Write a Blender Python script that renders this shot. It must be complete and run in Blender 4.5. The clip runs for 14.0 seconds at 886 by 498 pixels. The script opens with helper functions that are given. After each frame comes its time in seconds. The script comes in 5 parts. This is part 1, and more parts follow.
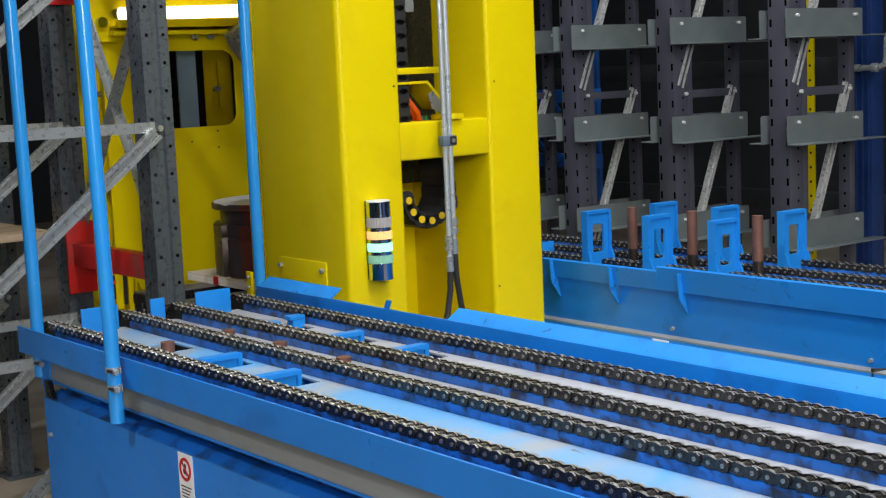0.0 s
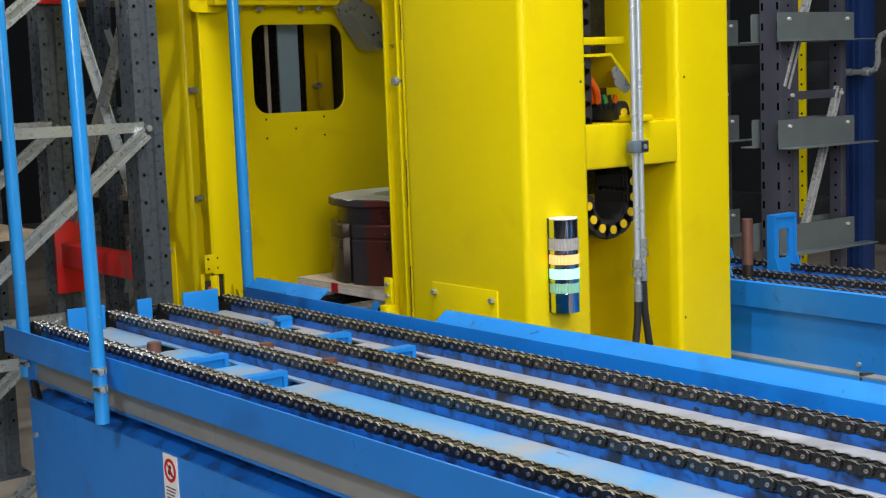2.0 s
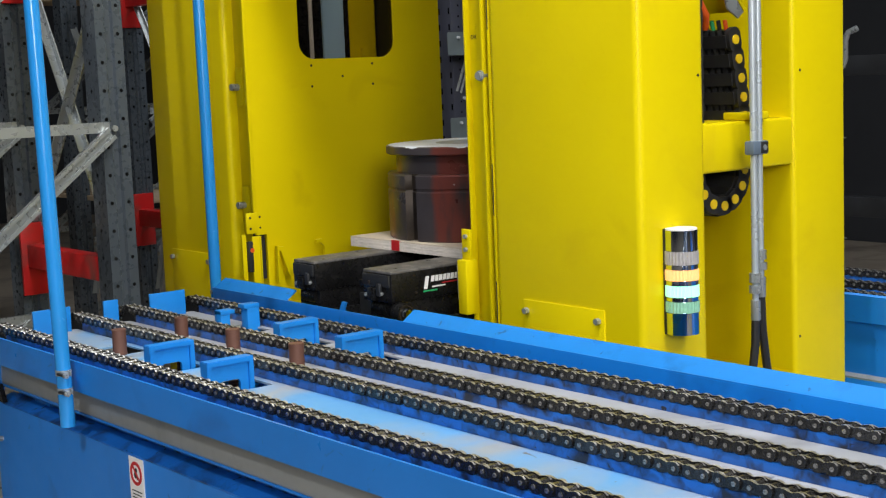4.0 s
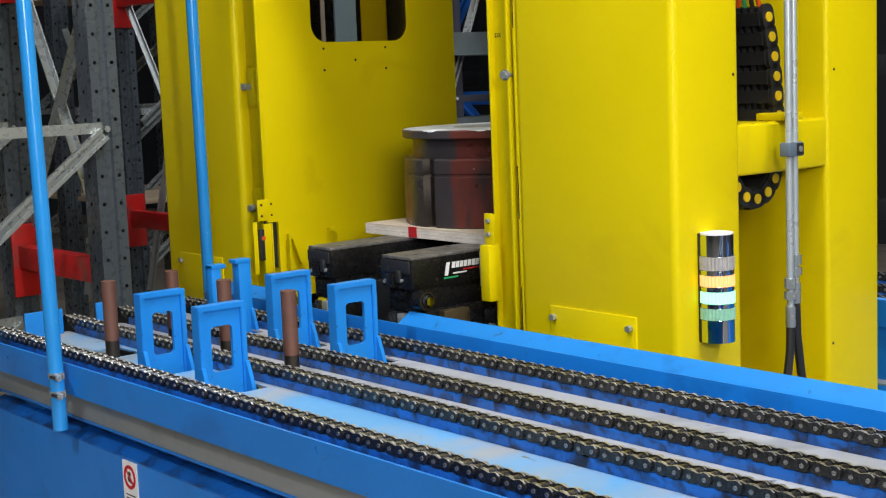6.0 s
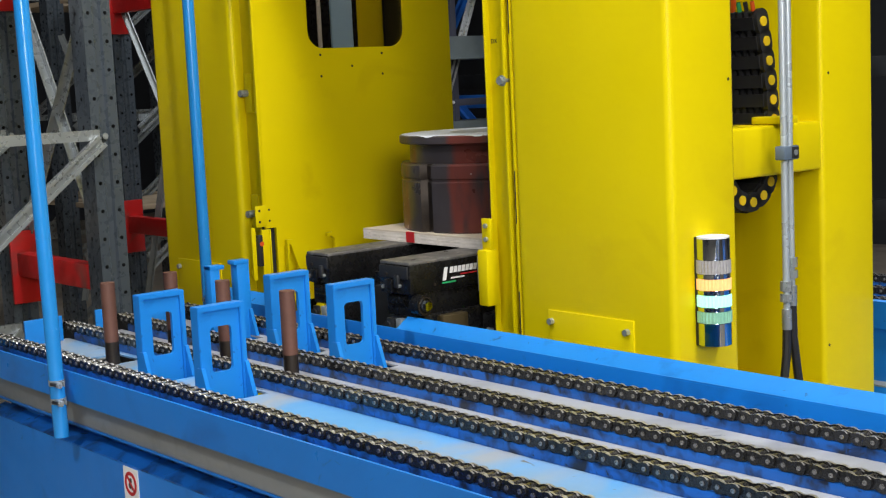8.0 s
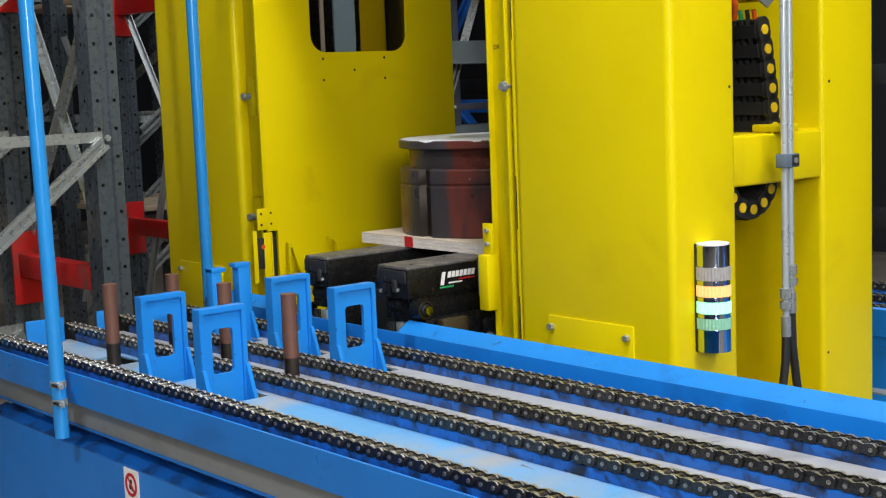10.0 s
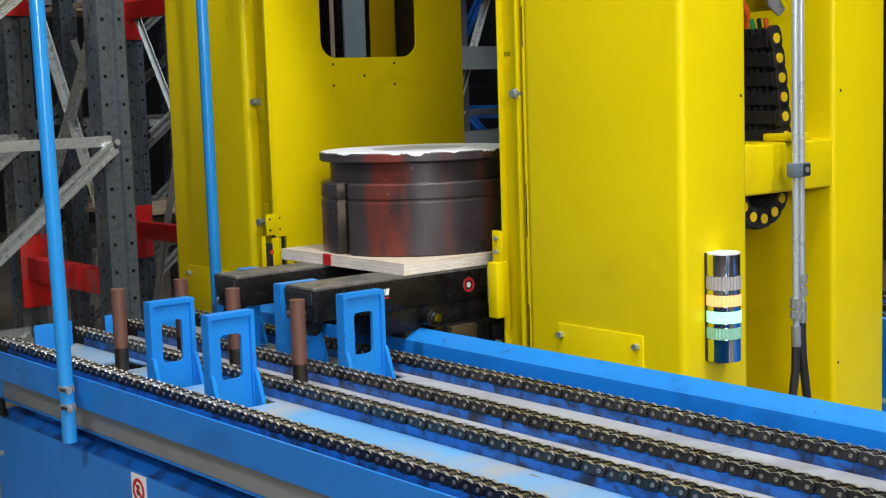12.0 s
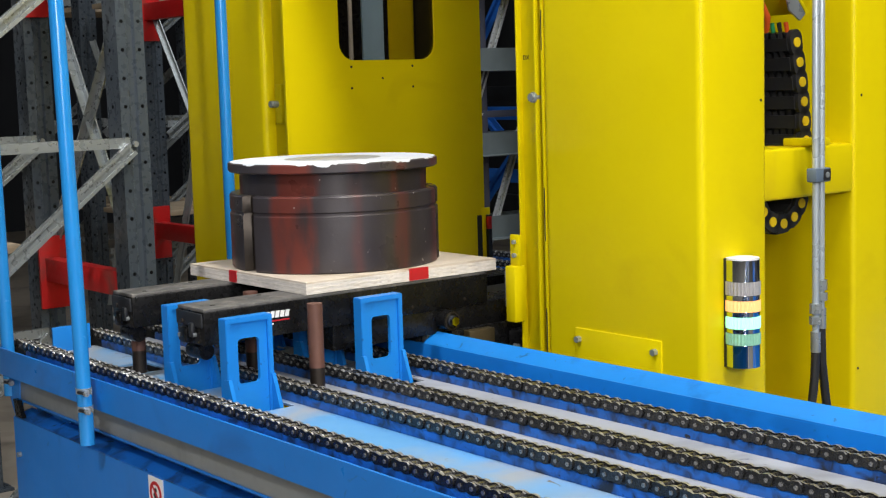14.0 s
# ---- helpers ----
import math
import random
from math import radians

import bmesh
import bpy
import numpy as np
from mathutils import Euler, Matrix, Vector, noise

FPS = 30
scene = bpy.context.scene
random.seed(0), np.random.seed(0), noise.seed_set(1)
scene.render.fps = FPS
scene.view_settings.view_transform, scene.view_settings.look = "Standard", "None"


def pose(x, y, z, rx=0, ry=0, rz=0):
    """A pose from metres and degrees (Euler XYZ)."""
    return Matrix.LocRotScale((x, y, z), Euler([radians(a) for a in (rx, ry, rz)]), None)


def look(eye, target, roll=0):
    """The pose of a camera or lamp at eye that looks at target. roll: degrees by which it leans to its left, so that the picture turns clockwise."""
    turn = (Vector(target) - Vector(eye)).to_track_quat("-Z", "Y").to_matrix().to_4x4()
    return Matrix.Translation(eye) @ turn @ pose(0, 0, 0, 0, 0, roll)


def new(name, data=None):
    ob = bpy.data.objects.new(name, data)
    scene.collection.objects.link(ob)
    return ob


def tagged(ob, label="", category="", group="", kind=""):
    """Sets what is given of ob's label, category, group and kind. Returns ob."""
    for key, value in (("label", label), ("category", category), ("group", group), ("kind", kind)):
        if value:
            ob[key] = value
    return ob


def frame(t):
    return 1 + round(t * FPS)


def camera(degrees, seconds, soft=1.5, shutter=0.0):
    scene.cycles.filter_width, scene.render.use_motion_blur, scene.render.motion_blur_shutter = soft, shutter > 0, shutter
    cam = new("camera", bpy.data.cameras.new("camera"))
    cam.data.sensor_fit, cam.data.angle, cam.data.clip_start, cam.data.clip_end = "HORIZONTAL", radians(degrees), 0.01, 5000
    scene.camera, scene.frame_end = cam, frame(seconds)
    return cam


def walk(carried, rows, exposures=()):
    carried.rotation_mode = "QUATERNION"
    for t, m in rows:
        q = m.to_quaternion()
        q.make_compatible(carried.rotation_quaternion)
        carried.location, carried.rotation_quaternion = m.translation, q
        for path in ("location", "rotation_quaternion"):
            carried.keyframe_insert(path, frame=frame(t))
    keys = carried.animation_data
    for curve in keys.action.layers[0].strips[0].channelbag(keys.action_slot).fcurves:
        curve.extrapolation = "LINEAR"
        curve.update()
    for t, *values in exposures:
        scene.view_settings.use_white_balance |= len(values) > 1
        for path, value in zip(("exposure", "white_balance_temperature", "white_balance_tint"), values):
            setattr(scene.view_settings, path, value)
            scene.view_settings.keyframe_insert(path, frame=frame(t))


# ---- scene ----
FOV = 34.82
CHAIN_Z = 0.80  # height of the chain pins above the floor; all heights below count from there

cam = camera(FOV, 14.0, soft=1.2, shutter=0.3)


def aim(x, y, z, yaw, pitch, roll):
    """Camera pose from its place, the compass angle of its view, its tilt and its lean."""
    a, b = radians(yaw), radians(pitch)
    way = Vector((math.cos(b) * math.cos(a), math.cos(b) * math.sin(a), math.sin(b)))
    return look((x, y, z), Vector((x, y, z)) + way, roll)


PATH = [
    (0, 0.0028, 0.0030, 1.3367, 142.592, -7.040, -2.479),
    (0.5, 0.0060, 0.0077, 1.3370, 142.711, -6.986, -2.382),
    (1, 0.0071, 0.0095, 1.3363, 142.716, -6.945, -2.237),
    (1.5, 0.0056, 0.0133, 1.3356, 142.593, -6.949, -2.170),
    (2, 0.0034, 0.0176, 1.3328, 142.324, -6.940, -2.148),
    (2.5, 0.0025, 0.0222, 1.3336, 141.981, -7.009, -2.241),
    (3, 0.0026, 0.0265, 1.3335, 141.665, -7.018, -2.307),
    (5.5, -0.0130, 0.0374, 1.3367, 140.881, -7.117, -2.308),
    (6, -0.0202, 0.0363, 1.3348, 140.815, -7.069, -2.319),
    (6.5, -0.0195, 0.0329, 1.3360, 140.782, -7.034, -2.467),
    (7, -0.0183, 0.0294, 1.3372, 140.736, -6.996, -2.587),
    (7.5, -0.0142, 0.0283, 1.3399, 140.730, -6.978, -2.675),
    (8, -0.0110, 0.0260, 1.3426, 140.675, -6.985, -2.692),
    (10.5, -0.0040, 0.0169, 1.3461, 140.712, -6.751, -2.068),
    (11, -0.0054, 0.0187, 1.3475, 140.782, -6.682, -1.948),
    (11.5, -0.0088, 0.0183, 1.3492, 140.847, -6.664, -1.905),
    (12, -0.0124, 0.0168, 1.3501, 140.920, -6.639, -1.849),
    (12.5, -0.0162, 0.0159, 1.3513, 141.005, -6.610, -1.798),
    (13, -0.0187, 0.0169, 1.3503, 141.145, -6.553, -1.760),
    (13.5, -0.0199, 0.0187, 1.3510, 141.366, -6.531, -1.699),
    (14, -0.0188, 0.0200, 1.3571, 141.615, -6.616, -1.716),
]
walk(cam, [(r[0], aim(*r[1:])) for r in PATH])

# ---------------------------------------------------------------- light
world = bpy.data.worlds.new("hall_air")
scene.world = world
world.use_nodes = True
world.node_tree.nodes["Background"].inputs[0].default_value = (0.75, 0.85, 1.0, 1)
world.node_tree.nodes["Background"].inputs[1].default_value = 0.04
scene.view_settings.exposure = 0.0


def area_lamp(name, at, target, sx, sy, watts, colour):
    data = bpy.data.lights.new(name, "AREA")
    data.shape, data.size, data.size_y, data.energy, data.color = "RECTANGLE", sx, sy, watts, colour
    ob = new(name, data)
    ob.matrix_world = look(at, target)
    return ob


# hall lamps under the roof, all out of view, with two added fills
area_lamp("unseen_lamp", (-1.0, 1.42, 3.95), (-2.2, 1.8, 0.8), 0.28, 1.0, 66, (1.0, 0.98, 0.94))
area_lamp("unseen_lamp", (2.0, 1.7, 4.2), (-2.0, 2.1, 1.0), 0.8, 1.6, 100, (1.0, 0.98, 0.94))
# low fill added to lift the carriage's side sheet
area_lamp("unseen_lamp", (4.3, -2.0, 2.9), (-2.2, 2.0, 1.0), 2.0, 1.6, 255, (1.0, 0.98, 0.95))
area_lamp("unseen_lamp", (-1.27, -2.5, 5.28), (-1.9, 1.6, 1.0), 0.12, 0.5, 128, (0.97, 0.98, 1.0))
# broad soft panel added as ambient fill, no known roof window
area_lamp("ambient_fill", (-0.5, 1.0, 5.9), (-0.5, 1.001, 0.0), 8.0, 6.0, 95, (0.96, 0.98, 1.0))
area_lamp("unseen_lamp", (-3.4, 3.3, 4.9), (-3.8, 3.7, 0), 0.6, 3.0, 120, (0.92, 0.96, 1.0))

# ---------------------------------------------------------------- materials


def material(name, colour, rough=0.5, metal=0.0, vary=0.12, scale=6.0, bump=0.0, bump_scale=200.0, dirt=None, dirt_amount=0.0, dirt_scale=9.0,
             spec=0.5, coat=0.0, random_tone=0.0, rough_vary=0.12, specks=None, speck_scale=35.0):
    """Painted or bare surface: tone drift, fine grain, stains and a little relief."""
    m = bpy.data.materials.new(name)
    m.use_nodes = True
    nt = m.node_tree
    n, link = nt.nodes, nt.links
    bsdf = n["Principled BSDF"]
    co = n.new("ShaderNodeTexCoord").outputs["Object"]
    base = Vector(colour[:3])

    def noise_tex(sc, detail=4.0, distortion=0.0):
        t = n.new("ShaderNodeTexNoise")
        t.inputs["Scale"].default_value, t.inputs["Detail"].default_value = sc, detail
        t.inputs["Distortion"].default_value = distortion
        link.new(co, t.inputs["Vector"])
        return t.outputs["Fac"]

    ramp = n.new("ShaderNodeValToRGB")
    ramp.color_ramp.elements[0].position, ramp.color_ramp.elements[1].position = 0.3, 0.7
    ramp.color_ramp.elements[0].color = (*(base * (1 - vary)), 1)
    ramp.color_ramp.elements[1].color = (*[min(1, c * (1 + vary)) for c in base], 1)
    link.new(noise_tex(scale), ramp.inputs["Fac"])
    out = ramp.outputs["Color"]
    if dirt:
        mask = n.new("ShaderNodeValToRGB")
        mask.color_ramp.elements[0].position, mask.color_ramp.elements[1].position = 0.62 - 0.3 * dirt_amount, 0.78 - 0.2 * dirt_amount
        link.new(noise_tex(dirt_scale, 8.0, 0.6), mask.inputs["Fac"])
        mix = n.new("ShaderNodeMix")
        mix.data_type = "RGBA"
        link.new(mask.outputs["Color"], mix.inputs["Factor"])
        link.new(out, mix.inputs["A"])
        mix.inputs["B"].default_value = (*dirt[:3], 1)
        out = mix.outputs["Result"]
    if specks:
        spot = n.new("ShaderNodeValToRGB")
        spot.color_ramp.elements[0].position, spot.color_ramp.elements[1].position = 0.66, 0.72
        link.new(noise_tex(speck_scale, 6.0, 1.2), spot.inputs["Fac"])
        mix2 = n.new("ShaderNodeMix")
        mix2.data_type = "RGBA"
        link.new(spot.outputs["Color"], mix2.inputs["Factor"])
        link.new(out, mix2.inputs["A"])
        mix2.inputs["B"].default_value = (*specks[:3], 1)
        out = mix2.outputs["Result"]
    if random_tone:
        info = n.new("ShaderNodeObjectInfo")
        rng = n.new("ShaderNodeMapRange")
        rng.inputs["To Min"].default_value, rng.inputs["To Max"].default_value = 1 - random_tone, 1 + random_tone
        link.new(info.outputs["Random"], rng.inputs["Value"])
        hsv = n.new("ShaderNodeHueSaturation")
        link.new(rng.outputs["Result"], hsv.inputs["Value"])
        link.new(out, hsv.inputs["Color"])
        out = hsv.outputs["Color"]
    link.new(out, bsdf.inputs["Base Color"])
    rr = n.new("ShaderNodeMapRange")
    rr.inputs["To Min"].default_value, rr.inputs["To Max"].default_value = max(0.03, rough - rough_vary), min(1, rough + rough_vary)
    link.new(noise_tex(scale * 5), rr.inputs["Value"])
    link.new(rr.outputs["Result"], bsdf.inputs["Roughness"])
    bsdf.inputs["Metallic"].default_value = metal
    bsdf.inputs["Specular IOR Level"].default_value = spec
    bsdf.inputs["Coat Weight"].default_value = coat
    if bump:
        b = n.new("ShaderNodeBump")
        b.inputs["Strength"].default_value, b.inputs["Distance"].default_value = bump, 0.002
        link.new(noise_tex(bump_scale, 3.0), b.inputs["Height"])
        link.new(b.outputs["Normal"], bsdf.inputs["Normal"])
    return m


def glow(name, colour, strength):
    m = bpy.data.materials.new(name)
    m.use_nodes = True
    b = m.node_tree.nodes["Principled BSDF"]
    b.inputs["Base Color"].default_value = (*colour, 1)
    b.inputs["Emission Color"].default_value = (*colour, 1)
    b.inputs["Emission Strength"].default_value = strength
    b.inputs["Roughness"].default_value = 0.3
    return m


YELLOW = material("yellow_paint", (0.74, 0.590, 0.002), 0.34, vary=0.04, scale=3.0, bump=0.06, bump_scale=350, dirt=(0.67, 0.515, 0.004), dirt_amount=0.06, dirt_scale=5, spec=0.2)
BLUE = material("blue_paint", (0.009, 0.195, 0.66), 0.33, vary=0.08, scale=4.0, bump=0.05, bump_scale=300, dirt=(0.008, 0.13, 0.46), dirt_amount=0.2, dirt_scale=6, specks=(0.012, 0.14, 0.46), speck_scale=30)
BLUE_LIGHT = material("light_blue_paint", (0.013, 0.225, 0.69), 0.34, vary=0.05, scale=8.0, bump=0.04, bump_scale=300, dirt=(0.010, 0.145, 0.48), dirt_amount=0.2, dirt_scale=14, specks=(0.02, 0.10, 0.34), speck_scale=45, spec=0.35)
BLUE_TUBE = material("tube_blue_paint", (0.020, 0.25, 0.66), 0.22, vary=0.05, scale=8.0, spec=0.6)
BLUE_STAINED = material("stained_blue_ledge", (0.010, 0.13, 0.48), 0.36, vary=0.15, scale=9.0, dirt=(0.012, 0.03, 0.09), dirt_amount=0.45, dirt_scale=16, specks=(0.01, 0.01, 0.015), speck_scale=40)
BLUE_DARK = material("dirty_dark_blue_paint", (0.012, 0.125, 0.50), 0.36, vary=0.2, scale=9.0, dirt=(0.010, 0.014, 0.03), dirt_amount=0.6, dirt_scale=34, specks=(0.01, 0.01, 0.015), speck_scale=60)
DECK = material("worn_deck_steel", (0.39, 0.41, 0.45), 0.45, vary=0.08, scale=5.0, dirt=(0.26, 0.27, 0.30), dirt_amount=0.35, dirt_scale=7, bump=0.08, bump_scale=120, spec=0.4, specks=(0.05, 0.07, 0.12), speck_scale=26)
DECK_BLUE = material("worn_blue_deck", (0.12, 0.34, 0.64), 0.45, vary=0.08, scale=4.0, dirt=(0.33, 0.37, 0.42), dirt_amount=0.55, dirt_scale=4.5, bump=0.08, bump_scale=120, spec=0.4, specks=(0.16, 0.13, 0.10), speck_scale=22)
CHAIN_PLATE = material("oily_chain_plate", (0.046, 0.046, 0.048), 0.27, 0.7, vary=0.35, scale=60, random_tone=0.3, dirt=(0.055, 0.052, 0.05), dirt_amount=0.06, dirt_scale=90)
CHAIN_PIN = material("chain_pin_end", (0.30, 0.29, 0.28), 0.28, 0.7, vary=0.2, scale=80)
# paler steel that paints the overhead glint on the link plates' tops
CHAIN_GLINT = material("chain_top_glint", (0.38, 0.375, 0.37), 0.32, 0.6, vary=0.35, scale=70, random_tone=0.3, dirt=(0.08, 0.07, 0.06), dirt_amount=0.25, dirt_scale=120)
CHAIN_ROLLER = material("worn_chain_roller", (0.15, 0.145, 0.14), 0.28, 0.85, vary=0.3, scale=60, random_tone=0.3, spec=0.6)
def tinted_pane():
    m = bpy.data.materials.new("smoked_plastic_pane")
    m.use_nodes = True
    n, link = m.node_tree.nodes, m.node_tree.links
    clear, gloss, mix, edge = n.new("ShaderNodeBsdfTransparent"), n.new("ShaderNodeBsdfGlossy"), n.new("ShaderNodeMixShader"), n.new("ShaderNodeFresnel")
    clear.inputs["Color"].default_value = (0.70, 0.65, 0.60, 1)
    gloss.inputs["Roughness"].default_value = 0.05
    edge.inputs["IOR"].default_value = 1.45
    link.new(edge.outputs["Fac"], mix.inputs["Fac"])
    link.new(clear.outputs["BSDF"], mix.inputs[1])
    link.new(gloss.outputs["BSDF"], mix.inputs[2])
    link.new(mix.outputs["Shader"], n["Material Output"].inputs["Surface"])
    return m


SMOKED = tinted_pane()
UPRIGHT = material("grey_rack_paint", (0.072, 0.088, 0.106), 0.28, 0.2, vary=0.06, scale=10, rough_vary=0.05)
ZINC = material("galvanised_steel", (0.36, 0.39, 0.40), 0.28, 0.5, vary=0.06, scale=9, rough_vary=0.04)
ZINC_DULL = material("dull_galvanised_steel", (0.32, 0.345, 0.35), 0.40, 0.35, vary=0.06, scale=10, dirt=(0.26, 0.28, 0.28), dirt_amount=0.2, dirt_scale=18)
RED = material("red_paint", (0.50, 0.012, 0.012), 0.4, vary=0.12, scale=9, dirt=(0.2, 0.05, 0.04), dirt_amount=0.2)
RUST_PIN = material("brown_pin_steel", (0.16, 0.075, 0.055), 0.55, 0.3, vary=0.15, scale=30)
OILY = material("oily_black_steel", (0.045, 0.035, 0.028), 0.4, 0.6, vary=0.3, scale=40)
BLACK = material("black_steel_and_shade", (0.007, 0.007, 0.0075), 0.28, 0.0, vary=0.3, scale=18, dirt=(0.018, 0.017, 0.016), dirt_amount=0.1, dirt_scale=30, spec=0.28)
BLACK_TOP = material("scuffed_fork_top", (0.13, 0.125, 0.12), 0.5, 0.3, vary=0.2, scale=25, dirt=(0.26, 0.24, 0.22), dirt_amount=0.35, dirt_scale=30, specks=(0.03, 0.03, 0.03), speck_scale=50)
RUBBER = material("black_rubber", (0.018, 0.018, 0.019), 0.5, vary=0.15, scale=30)
CHROME = material("chrome", (0.60, 0.68, 0.80), 0.06, 1.0, vary=0.02, rough_vary=0.02)
CONDUIT = material("conduit_zinc", (0.50, 0.56, 0.60), 0.28, 0.4, vary=0.02, scale=4, rough_vary=0.03)
CONCRETE = material("floor_concrete", (0.36, 0.31, 0.25), 0.6, vary=0.12, scale=1.5, dirt=(0.20, 0.17, 0.14), dirt_amount=0.4, dirt_scale=3)
WALL = material("hall_wall", (0.02, 0.022, 0.027), 0.8, vary=0.1, scale=1.0)
DARK = material("dark_steel_and_shade", (0.03, 0.032, 0.036), 0.5, 0.4, vary=0.2, scale=8)
PLY_TOP = material("plywood_face", (0.64, 0.55, 0.45), 0.65, vary=0.08, scale=6, dirt=(0.42, 0.31, 0.2), dirt_amount=0.2, dirt_scale=9)
PLY_EDGE = material("plywood_edge", (0.78, 0.72, 0.66), 0.75, vary=0.12, scale=30, dirt=(0.58, 0.50, 0.42), dirt_amount=0.25, dirt_scale=40)
PLY_CORE = material("plywood_core_edge", (0.72, 0.66, 0.59), 0.8, vary=0.15, scale=40)
WOOD = material("old_board_wood", (0.40, 0.31, 0.21), 0.75, vary=0.15, scale=12)


def stained_steel(name, chalk=None):
    """Browned steel with upright red-brown streaks; chalk: height from which white paint covers it, with a ragged edge."""
    m = bpy.data.materials.new(name)
    m.use_nodes = True
    n, link = m.node_tree.nodes, m.node_tree.links
    bsdf = n["Principled BSDF"]
    co = n.new("ShaderNodeTexCoord").outputs["Object"]

    def mask(scale, stretch, lo, hi, detail=5.0):
        mp, t, r = n.new("ShaderNodeMapping"), n.new("ShaderNodeTexNoise"), n.new("ShaderNodeMapRange")
        mp.inputs["Scale"].default_value = (1, 1, stretch)
        mp.inputs["Rotation"].default_value = (0, 0, radians(33))
        t.inputs["Scale"].default_value, t.inputs["Detail"].default_value = scale, detail
        r.inputs["From Min"].default_value, r.inputs["From Max"].default_value = lo, hi
        link.new(co, mp.inputs["Vector"])
        link.new(mp.outputs["Vector"], t.inputs["Vector"])
        link.new(t.outputs["Fac"], r.inputs["Value"])
        return r.outputs["Result"]

    def over(fac, under, colour):
        mix = n.new("ShaderNodeMix")
        mix.data_type = "RGBA"
        link.new(fac, mix.inputs["Factor"])
        link.new(under, mix.inputs["A"])
        mix.inputs["B"].default_value = (*colour, 1)
        return mix.outputs["Result"]

    base = n.new("ShaderNodeRGB")
    base.outputs[0].default_value = (0.044, 0.036, 0.040, 1)
    out = over(mask(9, 0.6, 0.35, 0.75), base.outputs[0], (0.070, 0.062, 0.067))
    sep_a, turn = n.new("ShaderNodeSeparateXYZ"), n.new("ShaderNodeMath")
    turn.operation = "ARCTAN2"
    link.new(co, sep_a.inputs["Vector"])
    link.new(sep_a.outputs["Y"], turn.inputs[0])
    link.new(sep_a.outputs["X"], turn.inputs[1])
    ragged = mask(28, 0.25, 0.2, 0.8)
    # red-brown runs down the side: (angle, half width, strength)
    for mid, half, strength in ((-57, 12, 0.95), (-113, 8, 0.75), (4, 4, 0.45), (-22, 3, 0.3), (40, 9, 0.5), (120, 20, 0.8), (-160, 14, 0.8)):
        off, size, edge, soft = n.new("ShaderNodeMath"), n.new("ShaderNodeMath"), n.new("ShaderNodeMath"), n.new("ShaderNodeMapRange")
        off.operation, size.operation, edge.operation = "SUBTRACT", "ABSOLUTE", "MULTIPLY_ADD"
        link.new(turn.outputs["Value"], off.inputs[0])
        off.inputs[1].default_value = radians(mid)
        link.new(off.outputs["Value"], size.inputs[0])
        link.new(ragged, edge.inputs[0])
        edge.inputs[1].default_value = radians(7)
        link.new(size.outputs["Value"], edge.inputs[2])
        link.new(edge.outputs["Value"], soft.inputs["Value"])
        soft.inputs["From Min"].default_value, soft.inputs["From Max"].default_value = radians(half + 5.5), radians(half + 1)
        soft.inputs["To Max"].default_value = strength
        out = over(soft.outputs["Result"], out, (0.17, 0.040, 0.029))
    out = over(mask(12, 0.3, 0.58, 0.70), out, (0.040, 0.034, 0.036))
    out = over(mask(75, 1.0, 0.70, 0.74), out, (0.42, 0.38, 0.36))
    if chalk:
        sep, ramp, add, cut = n.new("ShaderNodeSeparateXYZ"), n.new("ShaderNodeMapRange"), n.new("ShaderNodeMath"), n.new("ShaderNodeMapRange")
        link.new(co, sep.inputs["Vector"])
        link.new(sep.outputs["Z"], ramp.inputs["Value"])
        ramp.inputs["From Min"].default_value, ramp.inputs["From Max"].default_value = chalk - 0.010, chalk + 0.010
        link.new(ramp.outputs["Result"], add.inputs[0])
        link.new(mask(26, 1.0, 0.25, 0.75, 7.0), add.inputs[1])
        link.new(add.outputs["Value"], cut.inputs["Value"])
        cut.inputs["From Min"].default_value, cut.inputs["From Max"].default_value = 1.20, 1.25
        out = over(cut.outputs["Result"], out, (0.76, 0.80, 0.86))
    link.new(out, bsdf.inputs["Base Color"])
    rough = n.new("ShaderNodeMapRange")
    rough.inputs["To Min"].default_value, rough.inputs["To Max"].default_value = 0.24, 0.46
    link.new(mask(14, 1.0, 0.3, 0.7), rough.inputs["Value"])
    link.new(rough.outputs["Result"], bsdf.inputs["Roughness"])
    bsdf.inputs["Metallic"].default_value = 0.3 if not chalk else 0.1
    b = n.new("ShaderNodeBump")
    b.inputs["Strength"].default_value, b.inputs["Distance"].default_value = 0.15, 0.002
    link.new(mask(90, 1.0, 0.0, 1.0), b.inputs["Height"])
    link.new(b.outputs["Normal"], bsdf.inputs["Normal"])
    return m


DIE = stained_steel("browned_die_steel")
DIE_RIM = stained_steel("chalk_chipped_rim", 0.220)
COLUMN_BLUE = material("deep_blue_paint", (0.005, 0.028, 0.13), 0.5, vary=0.1, scale=4)
BRACE_BLUE = material("blue_brace_paint", (0.012, 0.10, 0.40), 0.45, vary=0.1, scale=6)
DIE_TOP = material("pale_die_face", (0.76, 0.81, 0.90), 0.5, 0.0, vary=0.05, scale=8, dirt=(0.55, 0.56, 0.60), dirt_amount=0.12, dirt_scale=18)
WHITE = material("white_print", (0.8, 0.8, 0.8), 0.5, vary=0.03)
RED_PRINT = material("red_print", (0.50, 0.012, 0.018), 0.5, vary=0.08, scale=60)
GREEN_PRINT = material("green_print", (0.02, 0.35, 0.12), 0.5, vary=0.05)
BLACK_PRINT = material("black_print", (0.02, 0.02, 0.02), 0.5, vary=0.05)
